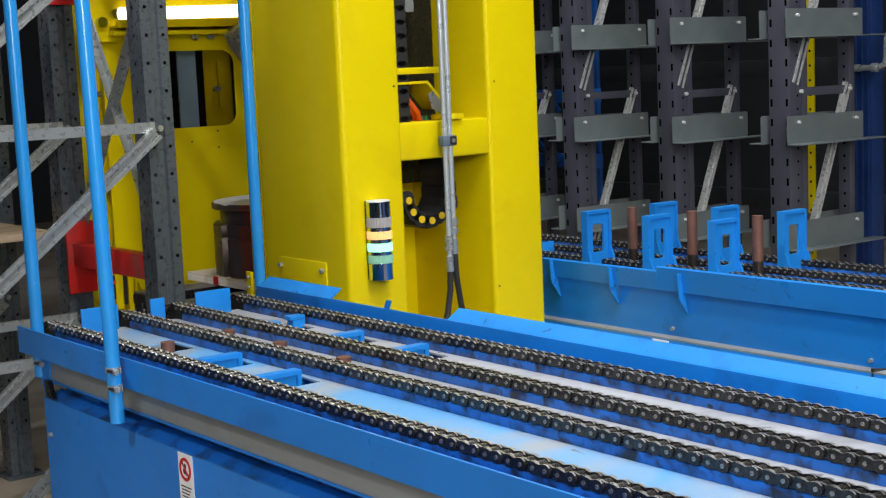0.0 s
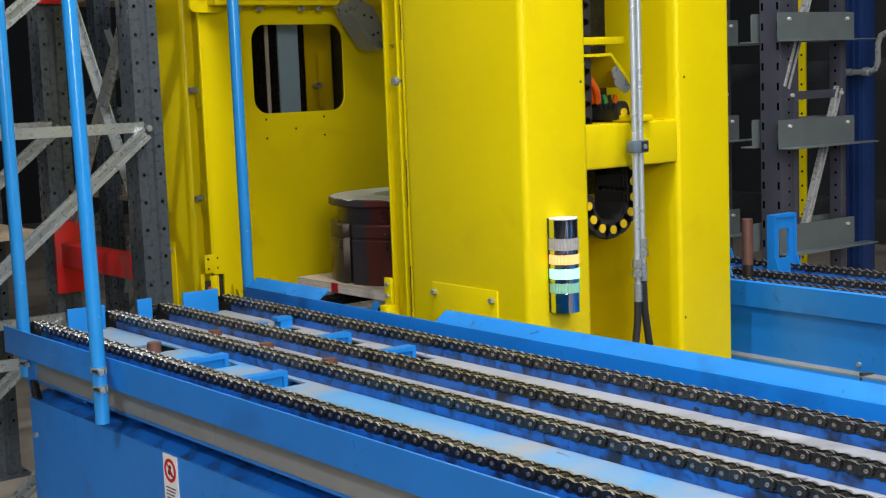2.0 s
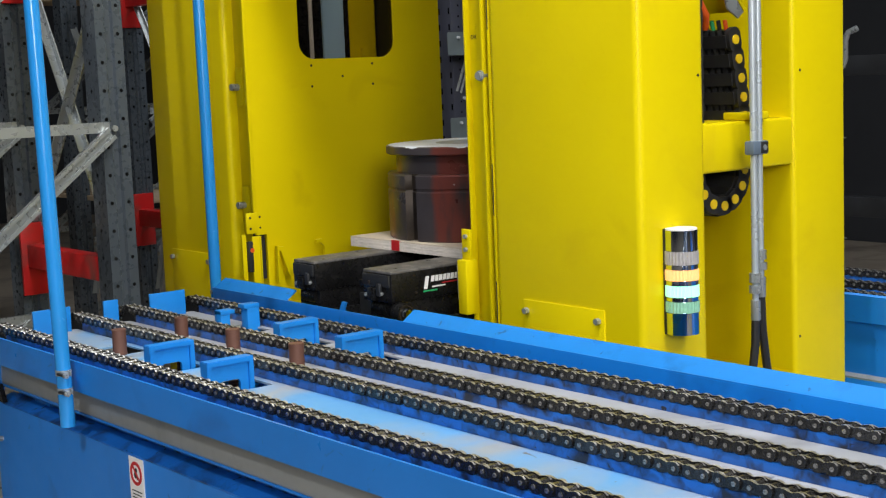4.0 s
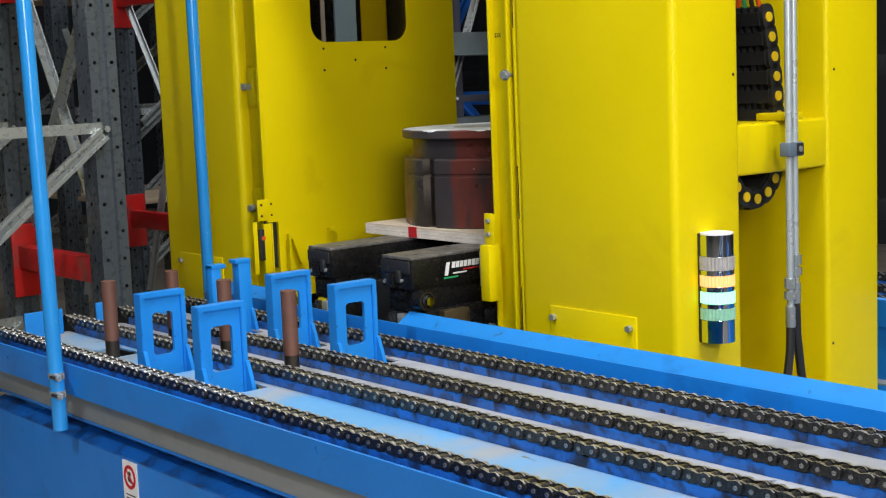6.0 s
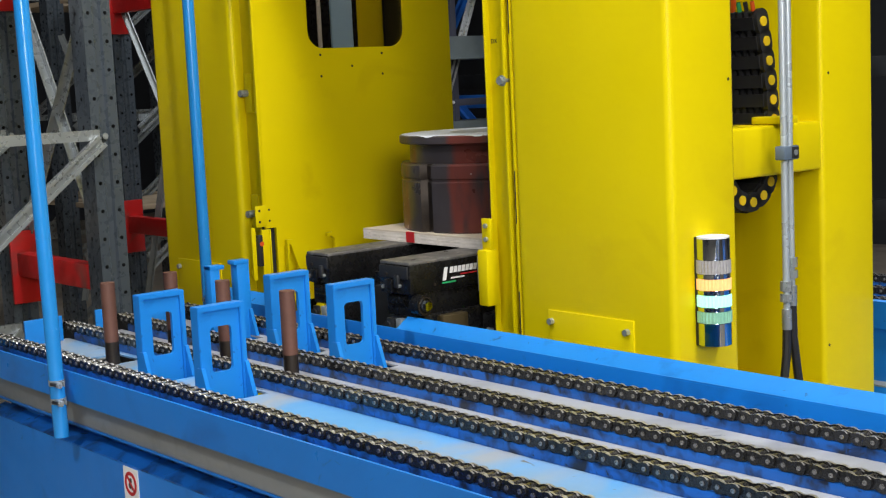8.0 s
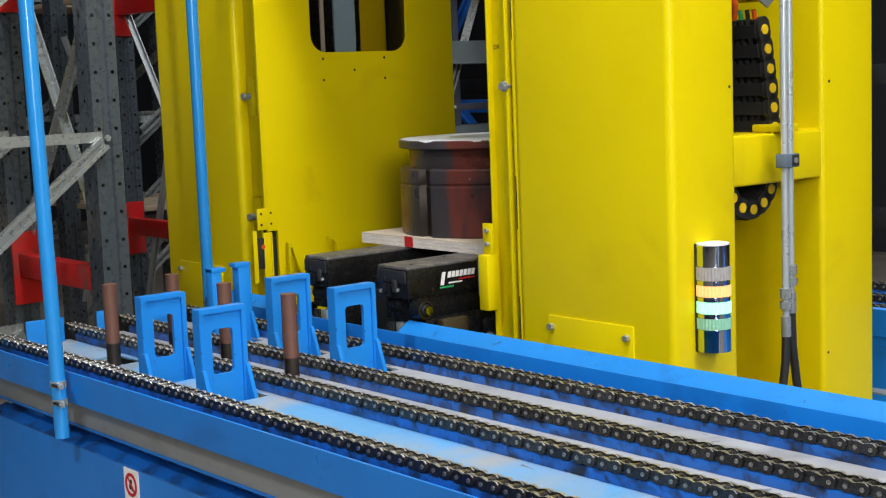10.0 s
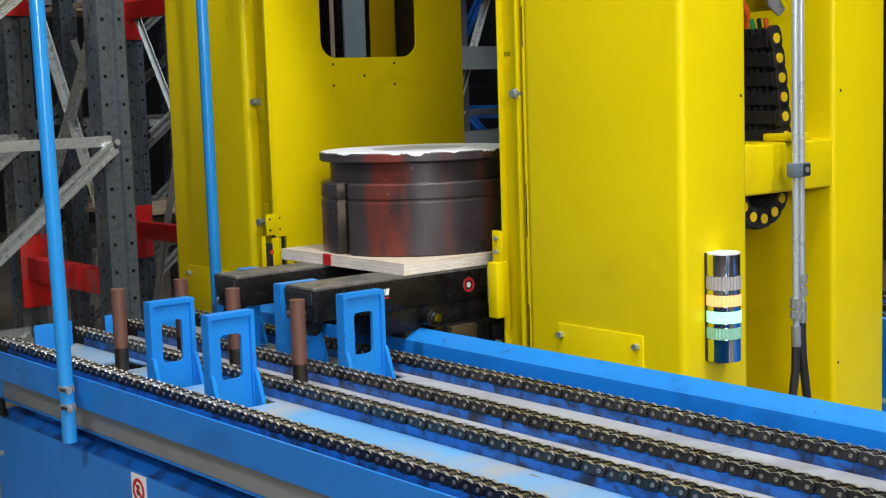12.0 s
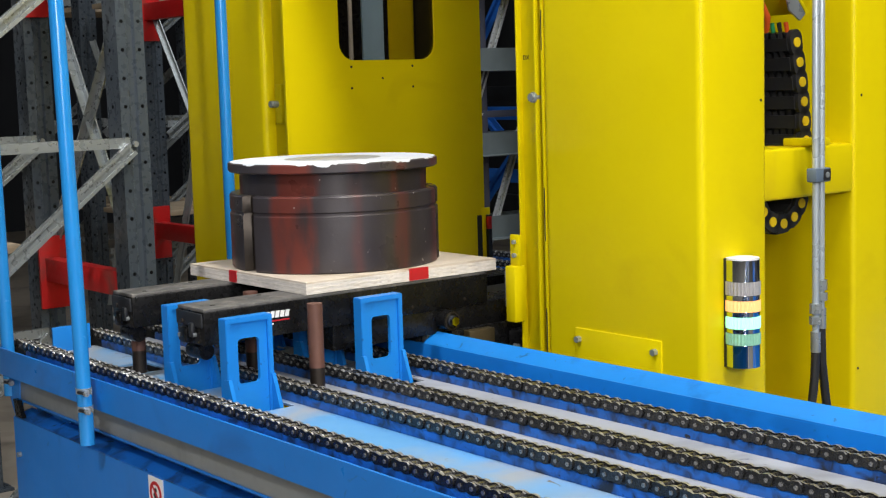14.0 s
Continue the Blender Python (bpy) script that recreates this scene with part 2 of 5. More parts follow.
ORANGE = material("orange_cable", (0.75, 0.10, 0.01), 0.5, vary=0.1)
YELLOW_DOT = material("yellow_plastic", (0.80, 0.55, 0.01), 0.45, vary=0.05)
PALE_BLUE = material("pale_blue_sheet", (0.42, 0.68, 1.0), 0.4, vary=0.06)
GREY_PLASTIC = material("grey_plastic", (0.11, 0.15, 0.20), 0.5, vary=0.06)

# ---------------------------------------------------------------- mesh helpers


def mesh_box(bm, x0, x1, y0, y1, z0, z1, bevel=0.0, seg=2):
    made = bmesh.ops.create_cube(bm, size=1.0)["verts"]
    for v in made:
        v.co = Vector((x0 + (v.co.x + 0.5) * (x1 - x0), y0 + (v.co.y + 0.5) * (y1 - y0), z0 + (v.co.z + 0.5) * (z1 - z0)))
    if bevel:
        edges = {e for v in made for e in v.link_edges}
        bmesh.ops.bevel(bm, geom=list(edges), offset=bevel, segments=seg, affect="EDGES", profile=0.5)
    return bm


def box(x0, x1, y0, y1, z0, z1, bevel=0.002, seg=2):
    return mesh_box(bmesh.new(), x0, x1, y0, y1, z0, z1, bevel, seg)


def mesh_rod(bm, a, b, r, seg=16, r2=None):
    a, b = Vector(a), Vector(b)
    m = Matrix.Translation((a + b) / 2) @ (b - a).to_track_quat("Z", "Y").to_matrix().to_4x4()
    bmesh.ops.create_cone(bm, cap_ends=True, segments=seg, radius1=r, radius2=r if r2 is None else r2, depth=(b - a).length, matrix=m)
    return bm


def rod(a, b, r, seg=16, r2=None):
    return mesh_rod(bmesh.new(), a, b, r, seg, r2)


def mesh_strip(bm, a, b, width, thick, up=(0, 0, 1)):
    """Flat bar from a to b; width along 'up' made square to the bar."""
    a, b = Vector(a), Vector(b)
    d = (b - a).normalized()
    side = d.cross(Vector(up)).normalized()
    u = side.cross(d)
    vs = []
    for p in (a, b):
        for s, t in ((-1, -1), (1, -1), (1, 1), (-1, 1)):
            vs.append(bm.verts.new(p + side * s * thick / 2 + u * t * width / 2))
    for f in ((0, 1, 2, 3), (7, 6, 5, 4), (0, 4, 5, 1), (1, 5, 6, 2), (2, 6, 7, 3), (3, 7, 4, 0)):
        bm.faces.new([vs[i] for i in f])
    return bm


def prism(outline, axis, lo, hi, bm=None):
    """Outline of (u, v) pairs pushed along an axis: x takes (y, z), y takes (x, z), z takes (x, y)."""
    bm = bm or bmesh.new()

    def place(u, v, w):
        return {"x": (w, u, v), "y": (u, w, v), "z": (u, v, w)}[axis]

    low = [bm.verts.new(place(u, v, lo)) for u, v in outline]
    high = [bm.verts.new(place(u, v, hi)) for u, v in outline]
    n = len(outline)
    bm.faces.new(low[::-1])
    bm.faces.new(high)
    for i in range(n):
        bm.faces.new((low[i], low[(i + 1) % n], high[(i + 1) % n], high[i]))
    bmesh.ops.recalc_face_normals(bm, faces=bm.faces)
    return bm


def ring_prism(outer, inner, axis, lo, hi, bm=None):
    """Plate with one hole; both outlines hold the same number of points, starting at matching corners."""
    bm = bm or bmesh.new()

    def place(u, v, w):
        return {"x": (w, u, v), "y": (u, w, v), "z": (u, v, w)}[axis]

    sets = [[bm.verts.new(place(u, v, w)) for u, v in o] for w in (lo, hi) for o in (outer, inner)]
    ol, il, oh, ih = sets
    n = len(outer)
    for i in range(n):
        k = (i + 1) % n
        bm.faces.new((ol[i], il[i], il[k], ol[k]))
        bm.faces.new((oh[i], oh[k], ih[k], ih[i]))
        bm.faces.new((ol[i], ol[k], oh[k], oh[i]))
        bm.faces.new((il[i], ih[i], ih[k], il[k]))
    bmesh.ops.recalc_face_normals(bm, faces=bm.faces)
    return bm


def rounded(u0, u1, v0, v1, r, n=5):
    """Rounded rectangle outline."""
    pts = []
    for cu, cv, a0 in ((u1 - r, v1 - r, 0), (u0 + r, v1 - r, 90), (u0 + r, v0 + r, 180), (u1 - r, v0 + r, 270)):
        for i in range(n + 1):
            a = radians(a0 + 90 * i / n)
            pts.append((cu + r * math.cos(a), cv + r * math.sin(a)))
    return pts


def squared(u0, u1, v0, v1, n=5):
    """Rectangle outline with the same number of points as rounded()."""
    pts = []
    for cu, cv in ((u1, v1), (u0, v1), (u0, v0), (u1, v0)):
        pts += [(cu, cv)] * (n + 1)
    return spread(pts, n)


def spread(pts, n):
    out = []
    m = len(pts)
    for i, p in enumerate(pts):
        k, j = divmod(i, n + 1)
        prev, nxt = pts[(k * (n + 1) - 1) % m], pts[((k + 1) * (n + 1)) % m]
        f = (j - n / 2) / (n + 1) * 0.12
        to = nxt if f > 0 else prev
        out.append((p[0] + (to[0] - p[0]) * abs(f), p[1] + (to[1] - p[1]) * abs(f)))
    return out


def pipe(points, r, seg=10):
    """Bent tube through points."""
    bm = bmesh.new()
    pts = [Vector(p) for p in points]
    rings = []
    for i, p in enumerate(pts):
        d = (pts[min(i + 1, len(pts) - 1)] - pts[max(i - 1, 0)]).normalized()
        q = d.to_track_quat("Z", "Y")
        rings.append([bm.verts.new(p + q @ Vector((r * math.cos(2 * math.pi * k / seg), r * math.sin(2 * math.pi * k / seg), 0))) for k in range(seg)])
    for a, b in zip(rings, rings[1:]):
        for k in range(seg):
            bm.faces.new((a[k], a[(k + 1) % seg], b[(k + 1) % seg], b[k]))
    bm.faces.new(rings[0][::-1])
    bm.faces.new(rings[-1])
    return bm


def to_mesh(name, bm, mat, smooth=35):
    me = bpy.data.meshes.new(name)
    bm.to_mesh(me)
    bm.free()
    for m in mat if isinstance(mat, (list, tuple)) else [mat]:
        me.materials.append(m)
    if smooth:
        me.shade_smooth()
        me.set_sharp_from_angle(angle=radians(smooth))
    return me


def thing(name, x, y, z, label, category, group="", kind=""):
    ob = new(name)
    ob.empty_display_size = 0.05
    ob.location = (x, y, z + CHAIN_Z)
    return tagged(ob, label, category, group, kind)


def origin(ob):
    p = Vector((0, 0, 0))
    while ob:
        p += ob.location
        ob = ob.parent
    return p


def part(name, bm, mat, parent, label="", smooth=35):
    """One mesh under a thing or part; the bmesh counts from the floor plan's origin at chain height."""
    bmesh.ops.translate(bm, verts=bm.verts, vec=Vector((0, 0, CHAIN_Z)) - origin(parent))
    ob = new(name, to_mesh(name, bm, mat, smooth))
    ob.parent = parent
    return tagged(ob, label)


def solid(name, bm, mat, label, category="", kind="", group="", smooth=35):
    """A thing or piece of the setting that is one mesh, with its origin at its base."""
    bmesh.ops.translate(bm, verts=bm.verts, vec=(0, 0, CHAIN_Z))
    lo = Vector([min(v.co[i] for v in bm.verts) for i in range(3)])
    hi = Vector([max(v.co[i] for v in bm.verts) for i in range(3)])
    base = Vector(((lo.x + hi.x) / 2, (lo.y + hi.y) / 2, lo.z))
    bmesh.ops.translate(bm, verts=bm.verts, vec=-base)
    ob = new(name, to_mesh(name, bm, mat, smooth))
    ob.location = base
    return tagged(ob, label, category, group, kind)


FLOOR = -CHAIN_Z

# ---------------------------------------------------------------- hall
solid("floor", box(-14, 8, -6, 9, FLOOR - 0.1, FLOOR, 0), CONCRETE, "brown-grey worn concrete hall floor", "floor", "structure")
solid("ceiling", box(-14, 8, -6, 9, 5.2, 5.3, 0), WALL, "dark hall ceiling", "ceiling", "structure")
solid("wall_north", box(-14, 8, 8.8, 9.0, FLOOR, 5.2, 0), WALL, "dark grey hall wall", "wall", "structure")
solid("wall_south", box(-14, 8, -6.2, -6.0, FLOOR, 5.2, 0), WALL, "dark grey hall wall", "wall", "structure")
solid("wall_west", box(-14.2, -14, -6, 9, FLOOR, 5.2, 0), WALL, "dark grey hall wall", "wall", "structure")
solid("wall_east", box(8, 8.2, -6, 9, FLOOR, 5.2, 0), WALL, "dark grey hall wall", "wall", "structure")

# roof beam that shades a slanting band of the crane's front and of the conveyor's end
solid("ceiling_beam", box(-2.267, -1.976, -6.0, 1.30, 2.59, 2.63, 0.004), WALL, "dark steel cross beam overhead", "beam", "structure")

# ---------------------------------------------------------------- chain conveyors
PITCH = 0.0254
CHAIN_Y = (1.2415, 1.4245, 1.5615, 1.7325)
SUPPORT_X = (-2.275, -2.525, -2.775)


def link_plate(bm, y0, y1, r, waist):
    """Figure-eight side plate of a roller chain, one pitch long."""
    pts = []
    for i in range(7):
        a = radians(-105 + 210 * i / 6)
        pts.append((PITCH / 2 + r * math.cos(a), r * math.sin(a)))
    pts.append((0, r * waist))
    for i in range(7):
        a = radians(75 + 210 * i / 6)
        pts.append((-PITCH / 2 + r * math.cos(a), r * math.sin(a)))
    pts.append((0, -r * waist))
    prism(pts, "y", y0, y1, bm)


def link_meshes():
    outer, inner = bmesh.new(), bmesh.new()
    for s in (-1, 1):
        link_plate(outer, min(s * 0.0116, s * 0.0150), max(s * 0.0116, s * 0.0150), 0.0096, 0.70)
        link_plate(inner, min(s * 0.0080, s * 0.0113), max(s * 0.0080, s * 0.0113), 0.0098, 0.72)
    n = len(outer.faces)
    for s in (-1, 1):
        mesh_rod(outer, (s * PITCH / 2, -0.0168, 0), (s * PITCH / 2, 0.0168, 0), 0.0034, 10)
    outer.faces.ensure_lookup_table()
    for f in outer.faces[n:]:
        f.material_index = 2
    n = len(inner.faces)
    for s in (-1, 1):
        mesh_rod(inner, (s * PITCH / 2, -0.0079, 0), (s * PITCH / 2, 0.0079, 0), 0.0078, 14)
    inner.faces.ensure_lookup_table()
    for f in inner.faces[n:]:
        f.material_index = 1
    # upward plate faces take the paler tone, a highlight put into colour
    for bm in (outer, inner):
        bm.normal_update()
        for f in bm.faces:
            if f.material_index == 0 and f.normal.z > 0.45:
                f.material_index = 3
    mats = [CHAIN_PLATE, CHAIN_ROLLER, CHAIN_PIN, CHAIN_GLINT]
    return to_mesh("outer_link", outer, mats), to_mesh("inner_link", inner, mats)


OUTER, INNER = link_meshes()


def chain_run(x_start, x_end):
    """Poses of the links: flat along x, and curled down round the sprocket at the start."""
    rows = []
    n = int((x_end - x_start) / PITCH)
    for i in range(n):
        rows.append((x_start + (i + 0.5) * PITCH, 0.0, 0.0))
    r = 0.062
    for i in range(1, 8):
        a = (i - 0.5) * PITCH / r
        rows.append((x_start - r * math.sin(a), -r + r * math.cos(a), -math.degrees(a)))
    return rows


def chain_strand(y, x_start, x_end, z):
    root = thing("conveyor_chain", (x_start + x_end) / 2, y, z - 0.0094, "oily dark steel roller chain running along the conveyor", "chain", "conveyor chains")
    base = root.location
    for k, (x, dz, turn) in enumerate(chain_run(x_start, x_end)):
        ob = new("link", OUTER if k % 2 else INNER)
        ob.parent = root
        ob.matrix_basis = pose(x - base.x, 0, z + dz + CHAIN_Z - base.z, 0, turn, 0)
    return root


def deck_strip(bm, x0, x1, y0, y1, z, slots):
    """Deck sheet between two chains with rectangular slots (x from, x to, y from, y to)."""
    at = x0
    for sx0, sx1, sy0, sy1 in sorted(slots):
        mesh_box(bm, at, sx0, y0, y1, z - 0.004, z)
        if sy0 > y0:
            mesh_box(bm, sx0, sx1, y0, sy0, z - 0.004, z)
        if sy1 < y1:
            mesh_box(bm, sx0, sx1, sy1, y1, z - 0.004, z)
        at = sx1
    mesh_box(bm, at, x1, y0, y1, z - 0.004, z)


DECK_Z = -0.026


def conveyor(x0, x1, dy, dz, label):
    """Four-strand conveyor body; dy and dz shift it from the one that the camera stands beside."""
    c = thing("chain_conveyor", (x0 + x1) / 2, 1.5 + dy, FLOOR, label, "conveyor", "chain conveyors")
    ys = [y + dy for y in CHAIN_Y]
    strips = []
    for k, mat in ((0, DECK_BLUE), (1, DECK), (2, DECK)):
        bm = bmesh.new()
        a, b = ys[k] + 0.0137, ys[k + 1] - 0.0137
        if k == 1:
            slots = [(x - 0.03, x + 0.03, (a + b) / 2 - 0.03, (a + b) / 2 + 0.03) for x in (-2.285, -2.525, -2.75)]
        else:
            slots = [(x - 0.045, x + 0.062, a + 0.016, b - 0.016) for x in SUPPORT_X]
        if dy:
            slots = [(u - 0.28, v - 0.28, p, q) for u, v, p, q in slots]
        deck_strip(bm, x0 + 0.09, x1, a, b, DECK_Z + dz, slots)
        part("deck_sheet", bm, mat, c, "worn grey deck sheet with slots" if k else "worn pale blue deck sheet with slots", 0)
    for y in ys:
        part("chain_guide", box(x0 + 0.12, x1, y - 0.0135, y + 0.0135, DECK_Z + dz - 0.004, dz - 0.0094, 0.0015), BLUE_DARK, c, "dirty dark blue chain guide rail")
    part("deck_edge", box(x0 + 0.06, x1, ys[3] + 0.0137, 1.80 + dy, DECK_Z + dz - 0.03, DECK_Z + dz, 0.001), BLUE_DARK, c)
    if not dy:
        part("deck_edge", box(x0 + 0.06, x1, 1.186 + dy, ys[0] - 0.0137, DECK_Z + dz - 0.03, DECK_Z + dz, 0.001), BLUE_DARK, c)
    return c


conv = conveyor(-3.19, 0.8, 0.0, 0.0, "blue steel four-strand chain conveyor with a worn grey deck")
NEAR = 1.18
part("side_rail", prism([(NEAR, 0.0), (NEAR + 0.005, 0.0), (NEAR + 0.005, -0.056), (NEAR + 0.022, -0.056), (NEAR + 0.022, -0.061), (NEAR, -0.061)], "x", -3.175, 0.8), BLUE, conv)
part("grey_band", box(-3.06, 0.8, NEAR + 0.02, NEAR + 0.026, -0.112, -0.055, 0.001), ZINC_DULL, conv, "bare grey steel band")
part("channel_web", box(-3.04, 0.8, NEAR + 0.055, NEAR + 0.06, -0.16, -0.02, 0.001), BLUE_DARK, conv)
part("channel_flange", box(-3.05, 0.8, NEAR + 0.018, NEAR + 0.06, -0.117, -0.112, 0.001), BLUE, conv)
part("side_panel", prism([(NEAR + 0.012, FLOOR), (NEAR + 0.017, FLOOR), (NEAR + 0.017, -0.158), (NEAR + 0.055, -0.146), (NEAR + 0.055, -0.143), (NEAR + 0.012, -0.156)], "x", -3.075, 0.8), BLUE, conv)
part("dirty_ledge", prism([(NEAR + 0.0125, -0.1530), (NEAR + 0.0545, -0.1405), (NEAR + 0.0545, -0.1425), (NEAR + 0.0125, -0.1552)], "x", -3.07, 0.8), BLUE_STAINED, conv, "dark stained ledge above the side panel")
part("end_panel", box(-3.075, -3.07, NEAR + 0.017, 1.8, FLOOR, -0.16, 0.001), BLUE, conv)
part("end_gusset", prism([(-3.14, -0.06), (-3.04, -0.06), (-3.05, -0.15), (-3.075, -0.158)], "y", NEAR + 0.018, NEAR + 0.026), BLUE, conv)
part("end_bracket", prism([(-3.06, -0.112), (-3.035, -0.112), (-3.015, -0.15), (-3.05, -0.15)], "y", NEAR + 0.008, NEAR + 0.018), BLACK, conv, "black rubber corner piece")
BACK = 1.80
part("back_rail", box(-3.14, 0.8, BACK, BACK + 0.005, -0.08, 0.020, 0.001), BLUE, conv)
for a, b in ((-3.13, -2.80), (-2.345, 0.8)):
    part("back_lip", prism([(BACK - 0.0002, 0.016), (BACK + 0.0004, 0.0180), (BACK + 0.0022, 0.0200), (BACK + 0.0060, 0.0228), (BACK + 0.034, 0.0412), (BACK + 0.034, 0.0362), (BACK + 0.0062, 0.018), (BACK + 0.0055, 0.016)], "x", a, b), BLUE_LIGHT, conv)
part("lip_tab", prism([(-2.578, 0.018), (-2.562, 0.018), (-2.55, 0.040), (-2.566, 0.040)], "y", BACK + 0.001, BACK + 0.006), BLUE_LIGHT, conv)
for y0, y1, z0, z1 in ((1.594, 1.690, -0.03, 0.034), (1.473, 1.511, -0.02, 0.033), (1.298, 1.390, -0.03, 0.032)):
    part("stop_plate", box(-3.086, -3.080, y0, y1, z0, z1, 0.0012), BLUE_LIGHT, conv)
part("cross_shaft", rod((-3.12, 1.2, -0.062), (-3.12, 1.8, -0.062), 0.015), DARK, conv)
for y in CHAIN_Y:
    part("sprocket", rod((-3.12, y - 0.006, -0.062), (-3.12, y + 0.006, -0.062), 0.052, 20), DARK, conv)
for x in (-2.9, -1.4, 0.4):
    for y in (1.26, 1.74):
        part("leg", box(x - 0.04, x + 0.04, y - 0.03, y + 0.03, FLOOR, -0.1, 0.003), BLUE, conv)
for y in CHAIN_Y:
    chain_strand(y, -3.12, 0.55, 0.0)

for x, z in ((-3.045, -0.237), (-1.62, -0.24)):
    part("panel_bolt", rod((x, NEAR + 0.004, z), (x, NEAR + 0.013, z), 0.006, 8), ZINC, conv)
# warning sticker on the side panel
sticker = thing("warning_sticker", -2.385, NEAR + 0.011, -0.254, "white warning sticker with a red no-climbing ring", "sticker")
part("paper", box(-2.412, -2.356, NEAR + 0.0095, NEAR + 0.0118, -0.285, -0.157, 0), WHITE, sticker)
ring = bmesh.new()
cx, cz, n = -2.384, -0.187, 24
ring_prism([(cx + 0.023 * math.cos(k * math.tau / n), cz + 0.023 * math.sin(k * math.tau / n)) for k in range(n)],
           [(cx + 0.0165 * math.cos(k * math.tau / n), cz + 0.0165 * math.sin(k * math.tau / n)) for k in range(n)], "y", NEAR + 0.0085, NEAR + 0.0095, ring)
mesh_strip(ring, (cx - 0.014, NEAR + 0.009, cz + 0.014), (cx + 0.014, NEAR + 0.009, cz - 0.014), 0.004, 0.001)
part("ring", ring, RED_PRINT, sticker, "red ring with a slash")
sym = bmesh.new()
for u, v, r in ((0, 0.006, 0.005), (-0.003, -0.004, 0.006), (0.005, -0.008, 0.004)):
    mesh_rod(sym, (cx + u, NEAR + 0.009, cz + v), (cx + u, NEAR + 0.0092, cz + v), r, 12)
part("symbol", sym, BLACK_PRINT, sticker)
for k in range(8):
    part("text_bar", box(-2.404 + 0.003 * (k % 2), -2.364 - 0.004 * (k % 3), NEAR + 0.0088, NEAR + 0.0095, -0.2225 - 0.0066 * k, -0.2205 - 0.0066 * k, 0), BLACK_PRINT, sticker)

# guard tubes
def guard_tube(x0, y, z0, x1, z1, clamps, label):
    t = thing("guard_tube", x0, y, z0, label, "tube", "guard tubes")
    part("tube", rod((x0, y, z0), (x1, y, z1), 0.0147, 20), BLUE_TUBE, t)
    for z in clamps:
        x = x0 + (x1 - x0) * (z - z0) / (z1 - z0)
        c = part("clamp", rod((x, y, z - 0.0055), (x, y, z + 0.0055), 0.0159, 24), ZINC, t, "zinc hose clamp")
        part("screw_housing", box(x + 0.013, x + 0.036, y - 0.013, y - 0.004, z - 0.0048, z + 0.0048, 0.0015), ZINC, c)
        part("clamp_screw", rod((x + 0.010, y - 0.016, z), (x + 0.040, y - 0.013, z), 0.0032, 10), DARK, c)
        part("screw_head", rod((x + 0.036, y - 0.0135, z), (x + 0.044, y - 0.0128, z), 0.0052, 6), ZINC, c)
        part("band_end", box(x + 0.014, x + 0.030, y + 0.002, y + 0.0035, z - 0.005, z + 0.005, 0.0004), ZINC, c)
    return t


guard_tube(-2.605, 1.158, -0.128, -2.665, 1.9, (-0.019, -0.055), "sky blue painted guard tube clamped to the conveyor rail")
guard_tube(-3.103, 1.2005, -0.112, -3.135, 1.9, (-0.078,), "sky blue painted guard tube clamped to the conveyor rail")
guard_tube(-3.19, 1.84, -0.06, -3.195, 1.9, (0.0,), "sky blue painted guard tube at the back rail")


# lifting supports that rise through the deck
def foot_blade(x, y0, y1, z_base):
    """Rib that leans forward from the side of a support down to its foot."""
    zb = z_base - 0.07
    return prism([(x - 0.012, z_base + 0.060), (x + 0.003, z_base + 0.060), (x + 0.026, z_base - 0.002), (x + 0.026, zb), (x - 0.012, zb)], "y", y0, y1)


def support(x, y0, y1, z_top, z_base):
    """Cast support: rimmed plate with a window and leaning foot ribs."""
    s = thing("lift_support", x, (y0 + y1) / 2, z_base, "light blue painted cast lifting support with a slot window", "support", "lifting supports")
    n = 5
    mid = (y0 + y1) / 2
    zb = z_base - 0.07
    win = rounded(mid - 0.0225, mid + 0.0225, z_top - 0.125, z_top - 0.040, 0.008, n)
    part("plate", ring_prism(squared(y0 + 0.004, y1 - 0.004, zb, z_top - 0.004, n), win, "x", x - 0.014, x - 0.006), BLUE_LIGHT, s)
    e = 0.010
    rim = prism([(y0, zb), (y0, z_top), (y1, z_top), (y1, zb), (y1 - e, zb), (y1 - e, z_top - e), (y0 + e, z_top - e), (y0 + e, zb)], "x", x - 0.027, x)
    bmesh.ops.bevel(rim, geom=list(rim.edges), offset=0.0012, segments=2, affect="EDGES")
    part("rim", rim, BLUE_LIGHT, s)
    part("foot_rib", foot_blade(x, y0 - 0.001, y0 + 0.007, z_base), BLUE_LIGHT, s)
    part("foot_rib", foot_blade(x, y1 - 0.007, y1 + 0.001, z_base), BLUE_LIGHT, s)
    return s


def narrow_support(x, y0, y1, z_top, z_base, hook):
    s = thing("lift_post", x, (y0 + y1) / 2, z_base, "narrow light blue painted lifting post with a hooked top", "support", "lifting supports")
    part("post", box(x - 0.028, x, y0, y1, z_base - 0.07, z_top, 0.0012), BLUE_LIGHT, s)
    part("hook", box(x - 0.0275, x + 0.001, min(y0, y0 + hook), max(y1, y1 + hook), z_top - 0.009, z_top + 0.0006, 0.001), BLUE_LIGHT, s)
    part("foot_rib", foot_blade(x, y1 - 0.007, y1 + 0.001, z_base), BLUE_LIGHT, s)
    return s


